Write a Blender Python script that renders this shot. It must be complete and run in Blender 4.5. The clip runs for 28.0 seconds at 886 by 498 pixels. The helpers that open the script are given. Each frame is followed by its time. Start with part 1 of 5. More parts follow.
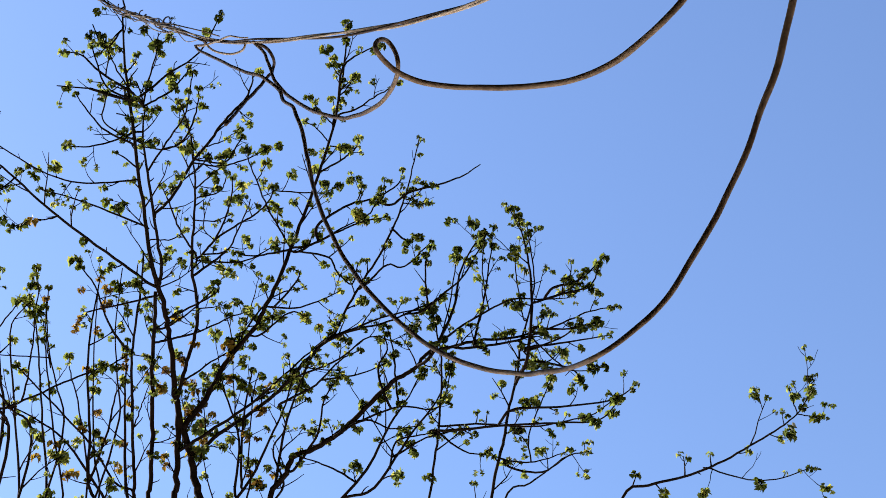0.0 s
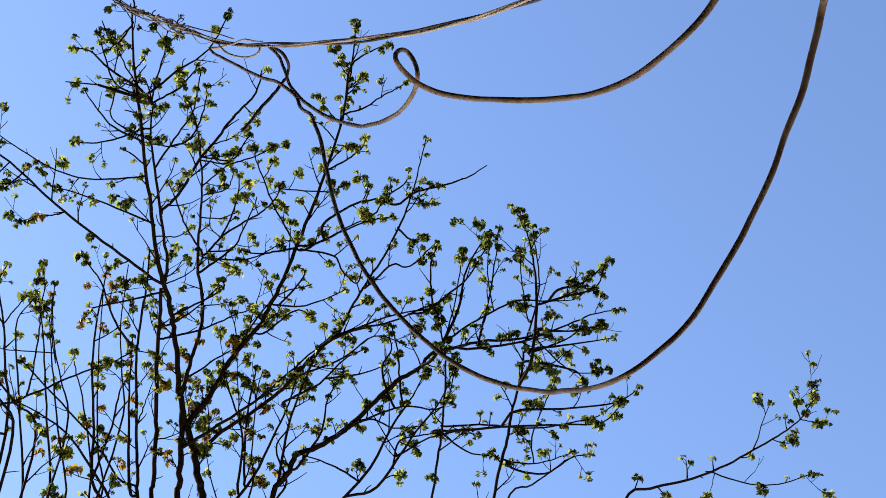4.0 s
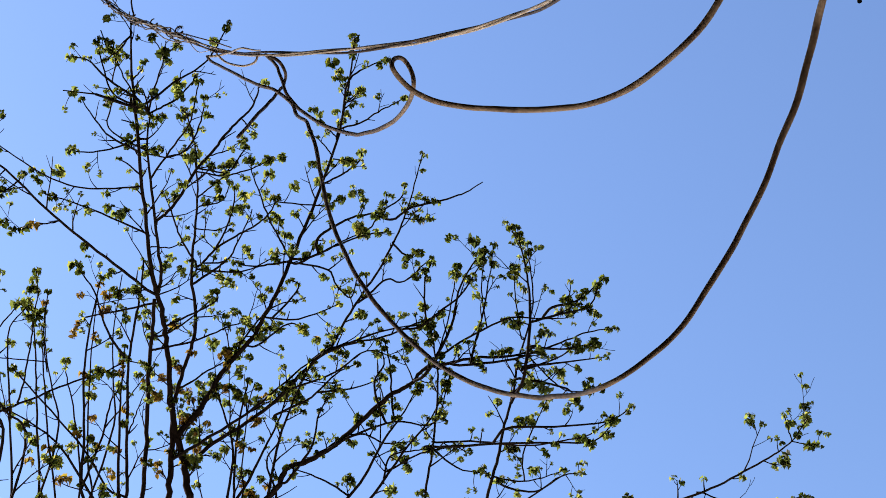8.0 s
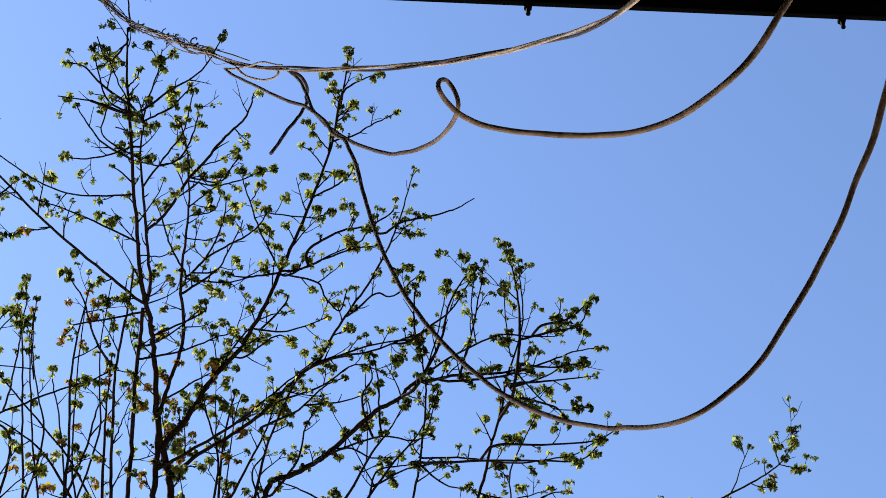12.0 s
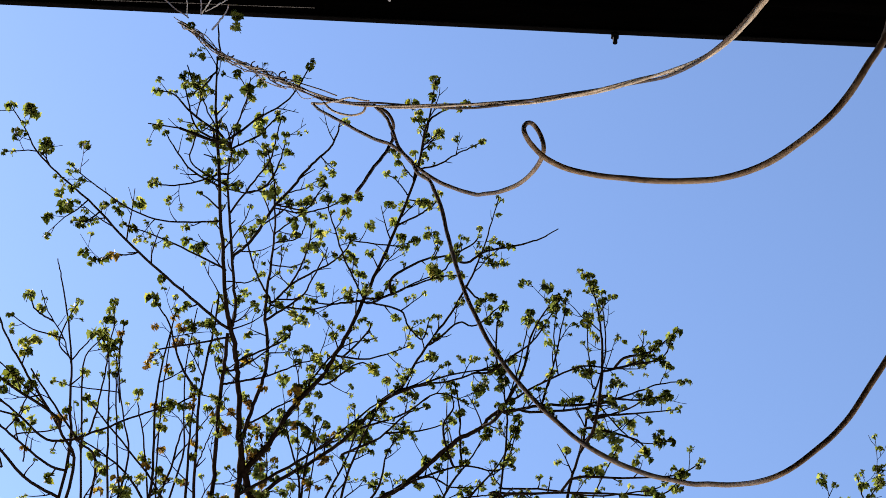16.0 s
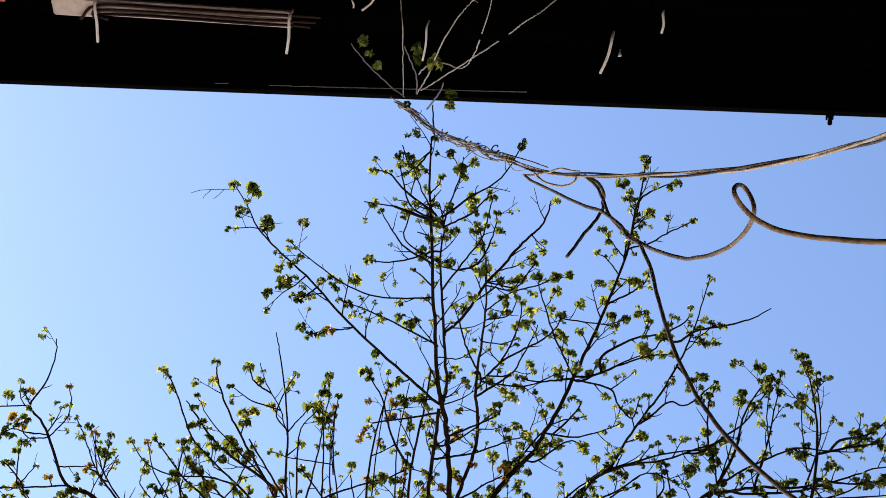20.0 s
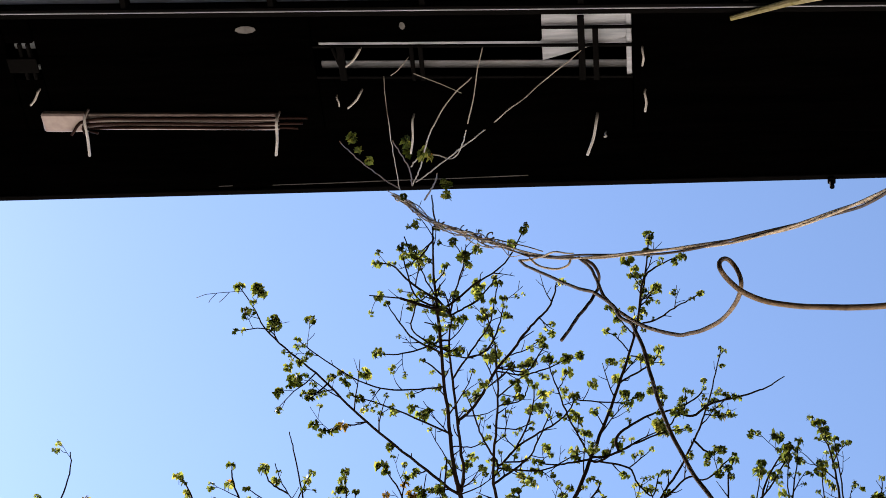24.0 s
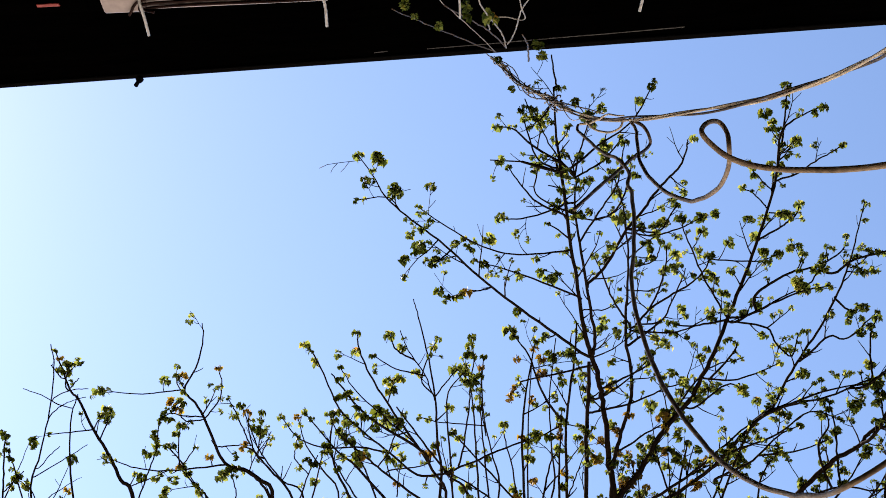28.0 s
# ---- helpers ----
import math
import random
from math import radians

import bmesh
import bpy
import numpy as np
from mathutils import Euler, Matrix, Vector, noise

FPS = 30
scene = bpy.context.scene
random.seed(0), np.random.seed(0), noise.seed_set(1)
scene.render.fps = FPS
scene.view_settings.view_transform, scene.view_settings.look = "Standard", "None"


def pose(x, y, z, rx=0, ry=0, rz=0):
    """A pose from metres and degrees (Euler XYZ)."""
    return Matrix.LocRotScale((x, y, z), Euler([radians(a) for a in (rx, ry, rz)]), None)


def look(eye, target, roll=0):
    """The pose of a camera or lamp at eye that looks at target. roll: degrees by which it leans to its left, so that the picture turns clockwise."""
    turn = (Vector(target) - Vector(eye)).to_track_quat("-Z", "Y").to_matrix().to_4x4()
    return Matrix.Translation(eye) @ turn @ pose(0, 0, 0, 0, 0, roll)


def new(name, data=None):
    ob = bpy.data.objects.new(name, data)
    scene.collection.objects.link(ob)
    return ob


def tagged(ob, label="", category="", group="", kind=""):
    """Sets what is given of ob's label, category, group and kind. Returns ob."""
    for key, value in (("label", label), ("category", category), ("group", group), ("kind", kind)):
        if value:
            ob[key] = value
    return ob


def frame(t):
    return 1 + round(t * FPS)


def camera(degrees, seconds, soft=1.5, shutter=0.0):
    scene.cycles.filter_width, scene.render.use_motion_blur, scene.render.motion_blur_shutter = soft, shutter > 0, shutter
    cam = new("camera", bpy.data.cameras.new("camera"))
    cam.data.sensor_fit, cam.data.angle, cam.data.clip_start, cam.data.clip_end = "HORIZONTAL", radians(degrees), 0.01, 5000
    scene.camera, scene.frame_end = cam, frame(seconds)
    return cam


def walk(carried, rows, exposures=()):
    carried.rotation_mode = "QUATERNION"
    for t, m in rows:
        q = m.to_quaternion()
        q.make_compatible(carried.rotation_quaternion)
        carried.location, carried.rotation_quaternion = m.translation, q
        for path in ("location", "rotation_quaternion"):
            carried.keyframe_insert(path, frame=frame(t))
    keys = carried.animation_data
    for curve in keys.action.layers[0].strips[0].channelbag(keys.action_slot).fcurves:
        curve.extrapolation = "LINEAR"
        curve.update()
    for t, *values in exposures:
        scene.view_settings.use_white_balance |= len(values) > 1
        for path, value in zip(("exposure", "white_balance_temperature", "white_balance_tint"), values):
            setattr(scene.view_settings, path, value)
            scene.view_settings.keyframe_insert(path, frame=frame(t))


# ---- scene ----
# ---- camera ----
cam = camera(31.65, 28.0, soft=0.7)
PATH = [
    (0, 0.519, 0.180, 1.651, 135.91, -0.27, 1.45),
    (0.5, 0.554, 0.143, 1.643, 136.01, 0.31, 1.20),
    (1, 0.580, 0.197, 1.717, 135.80, 0.20, 1.38),
    (1.5, 0.610, 0.186, 1.687, 135.93, 0.19, 1.61),
    (2, 0.635, 0.201, 1.672, 136.14, -0.27, 2.04),
    (2.5, 0.608, 0.215, 1.670, 136.19, -0.84, 1.47),
    (3, 0.531, 0.175, 1.653, 135.85, -0.81, 0.96),
    (3.5, 0.467, 0.145, 1.662, 135.56, -0.50, 0.60),
    (5.5, 0.624, 0.213, 1.662, 136.17, -2.06, 1.98),
    (6, 0.525, 0.150, 1.633, 135.90, -1.22, 1.06),
    (6.5, 0.432, 0.137, 1.671, 135.74, -1.10, -0.22),
    (7, 0.381, 0.127, 1.647, 135.91, -0.54, -0.71),
    (7.5, 0.424, 0.139, 1.656, 135.95, -0.50, -0.18),
    (8, 0.495, 0.170, 1.651, 136.45, -1.33, -0.03),
    (8.5, 0.566, 0.198, 1.655, 136.79, -2.00, 0.28),
    (9, 0.541, 0.159, 1.576, 137.02, -1.57, -0.17),
    (9.5, 0.436, 0.190, 1.644, 136.94, -0.99, -1.24),
    (10, 0.412, 0.170, 1.672, 136.65, -1.09, -1.60),
    (10.5, 0.390, 0.113, 1.635, 136.47, -1.14, -1.86),
    (11, 0.476, 0.118, 1.599, 136.79, -1.72, -1.30),
    (11.5, 0.389, 0.127, 1.595, 136.93, -1.06, -1.97),
    (12, 0.372, 0.162, 1.663, 136.87, -1.05, -2.18),
    (12.5, 0.469, 0.166, 1.634, 137.06, -1.77, -1.71),
    (14.5, 0.356, 0.161, 1.648, 136.79, -1.72, -2.79),
    (15, 0.340, 0.135, 1.650, 136.96, -2.15, -1.51),
    (15.5, 0.333, 0.120, 1.656, 137.19, -2.63, -1.21),
    (16, 0.370, 0.136, 1.681, 137.55, -3.86, -0.72),
    (16.5, 0.385, 0.147, 1.666, 138.05, -4.75, 0.62),
    (17, 0.401, 0.149, 1.644, 138.65, -6.88, 2.12),
    (17.5, 0.413, 0.163, 1.672, 139.23, -8.94, 2.81),
    (18, 0.399, 0.139, 1.633, 139.82, -9.76, 3.82),
    (18.5, 0.390, 0.140, 1.631, 139.99, -10.11, 4.83),
    (19, 0.384, 0.141, 1.622, 140.30, -10.08, 4.73),
    (19.5, 0.381, 0.141, 1.621, 140.37, -10.02, 4.74),
    (20, 0.376, 0.142, 1.622, 140.30, -9.89, 4.10),
    (20.5, 0.369, 0.146, 1.624, 140.22, -9.71, 4.07),
    (21, 0.315, 0.132, 1.607, 140.33, -7.98, 3.49),
    (21.5, 0.306, 0.135, 1.607, 140.95, -7.68, 3.21),
    (22, 0.317, 0.127, 1.610, 141.61, -7.73, 3.26),
    (22.5, 0.341, 0.109, 1.613, 143.30, -8.21, 6.34),
    (24.5, 0.481, 0.161, 1.647, 142.50, -8.21, 8.05),
    (25, 0.565, 0.199, 1.695, 139.89, -8.94, 9.37),
    (25.5, 0.665, 0.236, 1.740, 138.29, -10.13, 9.77),
    (26, 0.810, 0.243, 1.729, 136.74, -11.73, 7.66),
    (26.5, 0.844, 0.249, 1.742, 137.39, -13.89, 9.18),
    (27, 0.876, 0.283, 1.811, 136.83, -17.57, 11.96),
    (27.5, 0.725, 0.239, 1.848, 136.62, -15.01, 12.79),
    (28, 0.756, 0.222, 1.762, 136.32, -13.54, 14.58),
]
walk(cam, [(t, pose(x, y, z, rx, ry, rz)) for t, x, y, z, rx, ry, rz in PATH],
     exposures=[(0.0, 1.74, 6480, 21), (12.0, 1.75, 6480, 21), (18.0, 1.85, 6930, 21), (25.0, 1.90, 7040, 20), (28.0, 1.77, 7100, 20)])

# ---- world and sun ----
SUN_UP, SUN_LEFT = radians(36.3), radians(65.8)
world = bpy.data.worlds.new("sky")
scene.world = world
world.use_nodes = True
wn = world.node_tree.nodes
sky = wn.new("ShaderNodeTexSky")
sky.sky_type = "NISHITA"
sky.sun_disc = False
sky.sun_elevation = SUN_UP
sky.sun_rotation = -SUN_LEFT
sky.air_density, sky.dust_density, sky.ozone_density = 1.7, 0.9, 6.0
sky.altitude = 1500
wn["Background"].inputs["Strength"].default_value = 0.069
world.node_tree.links.new(sky.outputs["Color"], wn["Background"].inputs["Color"])
sun_data = bpy.data.lights.new("sun", "SUN")
sun_data.energy, sun_data.angle, sun_data.color = 5.0, radians(0.5), (1.0, 0.93, 0.82)
sun = new("sun", sun_data)
to_sun = Vector((-math.sin(SUN_LEFT) * math.cos(SUN_UP), math.cos(SUN_LEFT) * math.cos(SUN_UP), math.sin(SUN_UP)))
sun.matrix_world = look(to_sun * 40, (0, 0, 0))


# ---- materials ----
def material(name, low, high, rough=0.7, scale=30.0, bump=0.2, metal=0.0, fine=6.0, stretch=(1, 1, 1), gloss=0.4):
    """A surface that varies between two colours at two scales, with fine relief."""
    m = bpy.data.materials.new(name)
    m.use_nodes = True
    n, l = m.node_tree.nodes, m.node_tree.links
    b = n["Principled BSDF"]
    b.inputs["Roughness"].default_value, b.inputs["Metallic"].default_value = rough, metal
    b.inputs["Specular IOR Level"].default_value = gloss
    co = n.new("ShaderNodeTexCoord")
    mp = n.new("ShaderNodeMapping")
    mp.inputs["Scale"].default_value = stretch
    l.new(co.outputs["Object"], mp.inputs["Vector"])
    big, small = n.new("ShaderNodeTexNoise"), n.new("ShaderNodeTexNoise")
    big.inputs["Scale"].default_value, small.inputs["Scale"].default_value = scale, scale * fine
    for t in (big, small):
        t.inputs["Detail"].default_value = 4
        l.new(mp.outputs["Vector"], t.inputs["Vector"])
    mix = n.new("ShaderNodeMath")
    mix.operation = "MULTIPLY_ADD"
    mix.inputs[1].default_value = 0.45
    l.new(small.outputs["Fac"], mix.inputs[0])
    half = n.new("ShaderNodeMath")
    half.operation = "MULTIPLY"
    half.inputs[1].default_value = 0.55
    l.new(big.outputs["Fac"], half.inputs[0])
    l.new(half.outputs[0], mix.inputs[2])
    ramp = n.new("ShaderNodeValToRGB")
    ramp.color_ramp.elements[0].position, ramp.color_ramp.elements[1].position = 0.36, 0.64
    ramp.color_ramp.elements[0].color, ramp.color_ramp.elements[1].color = (*low, 1), (*high, 1)
    l.new(mix.outputs[0], ramp.inputs["Fac"])
    l.new(ramp.outputs["Color"], b.inputs["Base Color"])
    bp = n.new("ShaderNodeBump")
    bp.inputs["Strength"].default_value, bp.inputs["Distance"].default_value = bump, 0.004
    l.new(mix.outputs[0], bp.inputs["Height"])
    l.new(bp.outputs["Normal"], b.inputs["Normal"])
    return m


def leaf_material(name, stops, through_light=0.5):
    """Thin young leaves: each leaf takes its own shade, and light comes through the blade."""
    m = bpy.data.materials.new(name)
    m.use_nodes = True
    n, l = m.node_tree.nodes, m.node_tree.links
    b = n["Principled BSDF"]
    b.inputs["Roughness"].default_value = 0.6
    b.inputs["Specular IOR Level"].default_value = 0.15
    info, geo = n.new("ShaderNodeObjectInfo"), n.new("ShaderNodeNewGeometry")
    a = n.new("ShaderNodeMath")
    a.operation = "MULTIPLY_ADD"
    a.inputs[1].default_value = 0.25
    l.new(info.outputs["Random"], a.inputs[0])
    c = n.new("ShaderNodeMath")
    c.operation = "MULTIPLY"
    c.inputs[1].default_value = 0.75
    l.new(geo.outputs["Random Per Island"], c.inputs[0])
    l.new(c.outputs[0], a.inputs[2])
    ramp = n.new("ShaderNodeValToRGB")
    els = ramp.color_ramp.elements
    els[0].position, els[0].color = stops[0][0], (*stops[0][1], 1)
    els[1].position, els[1].color = stops[-1][0], (*stops[-1][1], 1)
    for p, col in stops[1:-1]:
        els.new(p).color = (*col, 1)
    l.new(a.outputs[0], ramp.inputs["Fac"])
    noi = n.new("ShaderNodeTexNoise")
    noi.inputs["Scale"].default_value = 120
    shade = n.new("ShaderNodeMixRGB")
    shade.blend_type = "MULTIPLY"
    shade.inputs["Fac"].default_value = 0.35
    l.new(ramp.outputs["Color"], shade.inputs[1])
    l.new(noi.outputs["Color"], shade.inputs[2])
    l.new(shade.outputs[0], b.inputs["Base Color"])
    tr = n.new("ShaderNodeBsdfTranslucent")
    l.new(shade.outputs[0], tr.inputs["Color"])
    mx = n.new("ShaderNodeMixShader")
    mx.inputs["Fac"].default_value = through_light
    l.new(b.outputs[0], mx.inputs[1])
    l.new(tr.outputs[0], mx.inputs[2])
    l.new(mx.outputs[0], n["Material Output"].inputs["Surface"])
    return m


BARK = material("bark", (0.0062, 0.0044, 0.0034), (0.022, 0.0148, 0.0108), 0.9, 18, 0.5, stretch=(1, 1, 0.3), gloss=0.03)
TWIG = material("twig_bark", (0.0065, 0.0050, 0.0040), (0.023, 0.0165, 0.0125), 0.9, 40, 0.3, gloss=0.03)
VINE = material("vine_bark", (0.045, 0.029, 0.020), (0.15, 0.100, 0.066), 0.6, 34, 0.35)
VINE_DARK = material("vine_bark_dark", (0.14, 0.095, 0.058), (0.36, 0.265, 0.175), 0.6, 26, 0.15, gloss=0.2)
VINE_GREY = material("dry_vine_grey", (0.20, 0.185, 0.165), (0.44, 0.415, 0.38), 0.7, 30, 0.3, gloss=0.2)
VINE_PALE = material("vine_bark_pale", (0.40, 0.31, 0.21), (0.74, 0.64, 0.50), 0.7, 22, 0.3, gloss=0.2)
LEAF = leaf_material("young_leaf", [(0.05, (0.028, 0.037, 0.010)), (0.22, (0.080, 0.108, 0.024)), (0.42, (0.172, 0.222, 0.042)), (0.64, (0.31, 0.365, 0.070)), (0.87, (0.46, 0.44, 0.085)), (0.96, (0.42, 0.22, 0.035))], 0.5)
# Darker copy of the leaf greens: shaded foliage put into the colour.
SHADED_LEAF = leaf_material("shaded_green_young_leaf", [(0.05, (0.017, 0.027, 0.005)), (0.35, (0.045, 0.066, 0.009)), (0.65, (0.100, 0.130, 0.014)), (0.95, (0.215, 0.225, 0.022))], 0.45)
BRONZE_LEAF = leaf_material("bronze_young_leaf", [(0.05, (0.05, 0.025, 0.008)), (0.35, (0.15, 0.085, 0.016)), (0.65, (0.33, 0.21, 0.026)), (0.95, (0.42, 0.34, 0.04))], 0.45)
# Far darker than real timber: the overhang's deep shade is in this colour.
SHADE_TIMBER = material("shaded_dark_timber", (0.0003, 0.0003, 0.0003), (0.0009, 0.0008, 0.0008), 0.95, 5, 0.3, stretch=(0.3, 4, 1), gloss=0.0)
# Dark metal with the shade under the overhang put into its near-black base.
SHADED_METAL = material("shaded_dark_metal", (0.0009, 0.0009, 0.001), (0.0024, 0.0023, 0.0023), 0.8, 12, 0.1, gloss=0.05)
PALE_SHEET = material("grey_sheet", (0.27, 0.31, 0.36), (0.53, 0.58, 0.65), 0.6, 8, 0.15, stretch=(0.4, 3, 1))
PALE_EDGE = material("dull_grey_edge", (0.05, 0.05, 0.05), (0.13, 0.13, 0.13), 0.6, 14, 0.2)
STAKE = material("weathered_stake", (0.22, 0.20, 0.06), (0.48, 0.44, 0.30), 0.8, 20, 0.4)
TRAY = material("pinkish_white_plastic", (0.34, 0.28, 0.27), (0.50, 0.43, 0.41), 0.5, 9, 0.1)
CABLE = material("brown_cable_sheath", (0.012, 0.005, 0.004), (0.032, 0.014, 0.011), 0.6, 50, 0.05, gloss=0.08)
WIRE = material("pale_wire", (0.36, 0.35, 0.34), (0.58, 0.57, 0.55), 0.4, 60, 0.1)
# Unseen walls: dark brown so that they bounce little light.
WALL = material("unseen_dark_wall", (0.030, 0.021, 0.015), (0.070, 0.050, 0.036), 0.8, 3, 0.3, stretch=(4, 4, 0.4), gloss=0.2)
# Unseen ground tones: dark near the house, pale further out for bounced sunlight.
SOIL = material("dark_earth", (0.040, 0.032, 0.024), (0.085, 0.068, 0.052), 0.95, 0.8, 0.6, fine=14)
SLAB = material("pale_bounce_slab", (0.50, 0.465, 0.41), (0.62, 0.585, 0.53), 0.85, 2.5, 0.3)
RED = material("faded_red_plastic", (0.30, 0.04, 0.04), (0.45, 0.08, 0.07), 0.5, 20, 0.1)


# ---- mesh helpers ----
def mesh_object(name, verts, faces, mat, parent=None, label="", smooth=False):
    me = bpy.data.meshes.new(name)
    me.from_pydata([tuple(v) for v in verts], [], faces)
    if smooth:
        me.shade_smooth()
    me.materials.append(mat)
    ob = new(name, me)
    if parent is not None:
        ob.parent = parent
    if label:
        tagged(ob, label)
    return ob


def part(name, bm, mat, parent, label=""):
    """Links a bmesh as one mesh object under a thing or a part."""
    me = bpy.data.meshes.new(name)
    bmesh.ops.recalc_face_normals(bm, faces=bm.faces)
    bm.to_mesh(me)
    bm.free()
    me.materials.append(mat)
    ob = new(name, me)
    if parent is not None:
        ob.parent = parent
    if label:
        tagged(ob, label)
    return ob


def box(x0, x1, y0, y1, z0, z1, bevel=0.004):
    bm = bmesh.new()
    bmesh.ops.create_cube(bm, size=1.0)
    for v in bm.verts:
        v.co = Vector(((x0 + x1) / 2 + v.co.x * (x1 - x0), (y0 + y1) / 2 + v.co.y * (y1 - y0), (z0 + z1) / 2 + v.co.z * (z1 - z0)))
    if bevel:
        bmesh.ops.bevel(bm, geom=bm.edges[:], offset=bevel, segments=1, affect="EDGES")
    return bm


def glide(points, steps):
    """A smooth line through points (Catmull-Rom), each an equally long tuple."""
    p = [np.array(q, float) for q in points]
    p = [2 * p[0] - p[1]] + p + [2 * p[-1] - p[-2]]
    line = []
    for a, b, c, d in zip(p, p[1:], p[2:], p[3:]):
        for k in range(steps):
            s = k / steps
            line.append(0.5 * (2 * b + (c - a) * s + (2 * a - 5 * b + 4 * c - d) * s * s + (3 * b - a - 3 * c + d) * s ** 3))
    line.append(p[-2])
    return line


def sweep(verts, faces, line, radii, sides=6, tip=True):
    """Adds a round tube along a line to lists of corners and faces."""
    start = len(verts)
    up = Vector((0.13, 0.31, 0.94))
    n = len(line)
    for i in range(n):
        here = Vector(line[i][:3])
        way = (Vector(line[min(i + 1, n - 1)][:3]) - Vector(line[max(i - 1, 0)][:3])).normalized()
        side = way.cross(up)
        side = side.normalized() if side.length > 1e-4 else Vector((1, 0, 0))
        up = side.cross(way).normalized()
        for k in range(sides):
            a = 2 * math.pi * k / sides
            verts.append(here + (side * math.cos(a) + up * math.sin(a)) * radii[i])
    for i in range(n - 1):
        for k in range(sides):
            a, b = start + i * sides + k, start + i * sides + (k + 1) % sides
            faces.append((a, b, b + sides, a + sides))
    if tip:
        faces.append(tuple(range(start + sides - 1, start - 1, -1)))
        faces.append(tuple(range(start + (n - 1) * sides, start + n * sides)))


def thing(name, x, y, z, label, category, group="", kind=""):
    ob = new(name)
    ob.empty_display_size = 0.1
    ob.matrix_basis = pose(x, y, z)
    return tagged(ob, label, category, group, kind)


def under(ob, parent):
    """Hangs a part that was built in the place's own metres under its thing."""
    ob.parent = parent
    ob.matrix_parent_inverse = parent.matrix_basis.inverted() if parent.parent is None else Matrix.Identity(4)
    return ob


# ---- the ground, the house and its roof ----
EAVE_Y, EAVE_Z, DECK = 4.168, 7.588, 4.28
ground = mesh_object("ground", [(-2000, -2000, 0), (2000, -2000, 0), (2000, 2000, 0), (-2000, 2000, 0)], [(0, 1, 2, 3)], SOIL)
tagged(ground, "unseen ground round the house, kept dark to limit bounced light", "ground", kind="structure")
# Unseen slab added as a reflector: it lights the vine from below.
slab = part("pavement", box(-7, 7, 1.7, 9.0, 0.004, 0.10, 0.01), SLAB, None)
tagged(slab, "unseen pale concrete slab, added to bounce sunlight up to the vine", "pavement", kind="structure")
wall = part("wall_south", box(-5.9, 9, -1.65, -1.4, 0.0, EAVE_Z - 0.004, 0.01), WALL, None)
tagged(wall, "unseen house wall behind the gallery, kept dark brown to cut bounced light", "wall", kind="structure")
for name, x0, x1, y0, y1 in (("wall_west", -5.9, -5.65, -5.2, -1.655), ("wall_east", 8.75, 9.0, -5.2, -1.655), ("wall_back", -5.645, 8.745, -5.2, -4.95)):
    tagged(part(name, box(x0, x1, y0, y1, 0.0, EAVE_Z - 0.004, 0.01), WALL, None), "dark brown timber outer wall of the house", "wall", kind="structure")
# Unseen walls added at both ends to block side light on the vine.
for name, x0, x1 in (("light_stop_left", -5.9, -5.65), ("light_stop_right", 5.0, 5.25)):
    tagged(part(name, box(x0, x1, -1.396, 3.2, 0.0, EAVE_Z - 0.004, 0.01), WALL, None), "unseen dark side wall, added to keep side light off the vine", "wall", kind="structure")
eave = part("ceiling", box(-5.9, 9, -1.4, EAVE_Y, EAVE_Z, EAVE_Z + 0.12, 0.006), SHADE_TIMBER, None)
tagged(eave, "dark timber underside of the wide eave, its deep shade put into the colour", "ceiling", kind="structure")
drip = part("trim", box(-5.9, 9, EAVE_Y - 0.02, EAVE_Y + 0.006, EAVE_Z - 0.02, EAVE_Z + 0.16, 0.003), SHADED_METAL, None)
tagged(drip, "thin dark metal drip edge along the eave", "trim", kind="structure")
roof = part("roof", box(-5.9, 9, -5.3, EAVE_Y - 0.03, EAVE_Z + 0.125, EAVE_Z + 0.19, 0.01), SHADE_TIMBER, None)
tagged(roof, "dark roof deck above the eave", "roof", kind="structure")
# Thin grey rods stand in for a glint along the eave strip.
for x0, x1 in ((-2.06, -1.99), (-1.79, -0.56)):
    v, f = [], []
    n = 2 if x1 - x0 < 0.2 else 5
    line = [Vector((x0 + (x1 - x0) * k / (n - 1), EAVE_Y - 0.035 - 0.004 * k, EAVE_Z - 0.003 - 0.002 * (k % 2))) for k in range(n)]
    sweep(v, f, line, [0.0026] * n, 6)
    tagged(mesh_object("wire", v, f, PALE_EDGE), "thin bright line along the dark eave, a glint built as a rod", "wire", group="wires on the eave")
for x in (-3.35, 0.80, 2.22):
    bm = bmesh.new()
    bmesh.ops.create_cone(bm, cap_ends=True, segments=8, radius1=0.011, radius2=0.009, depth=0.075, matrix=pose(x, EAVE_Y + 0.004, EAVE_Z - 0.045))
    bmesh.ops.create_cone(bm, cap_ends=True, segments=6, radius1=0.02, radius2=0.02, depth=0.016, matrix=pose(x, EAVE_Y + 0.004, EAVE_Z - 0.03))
    tagged(part("bolt", bm, SHADED_METAL, None), "small dark bolt under the edge of the eave", "bolt", group="bolts on the eave")

# The gallery over the camera: dark boards round two gaps and a glazed strip, turned a little from the eave.
SLANT = Matrix.Rotation(radians(2.4), 3, "Z")


def slanted(x0, x1, y0, y1, z0, z1, bevel=0.002):
    bm = box(x0, x1, y0, y1, z0, z1, bevel)
    bmesh.ops.rotate(bm, verts=bm.verts, cent=(0, 1.5, DECK), matrix=SLANT)
    return bm


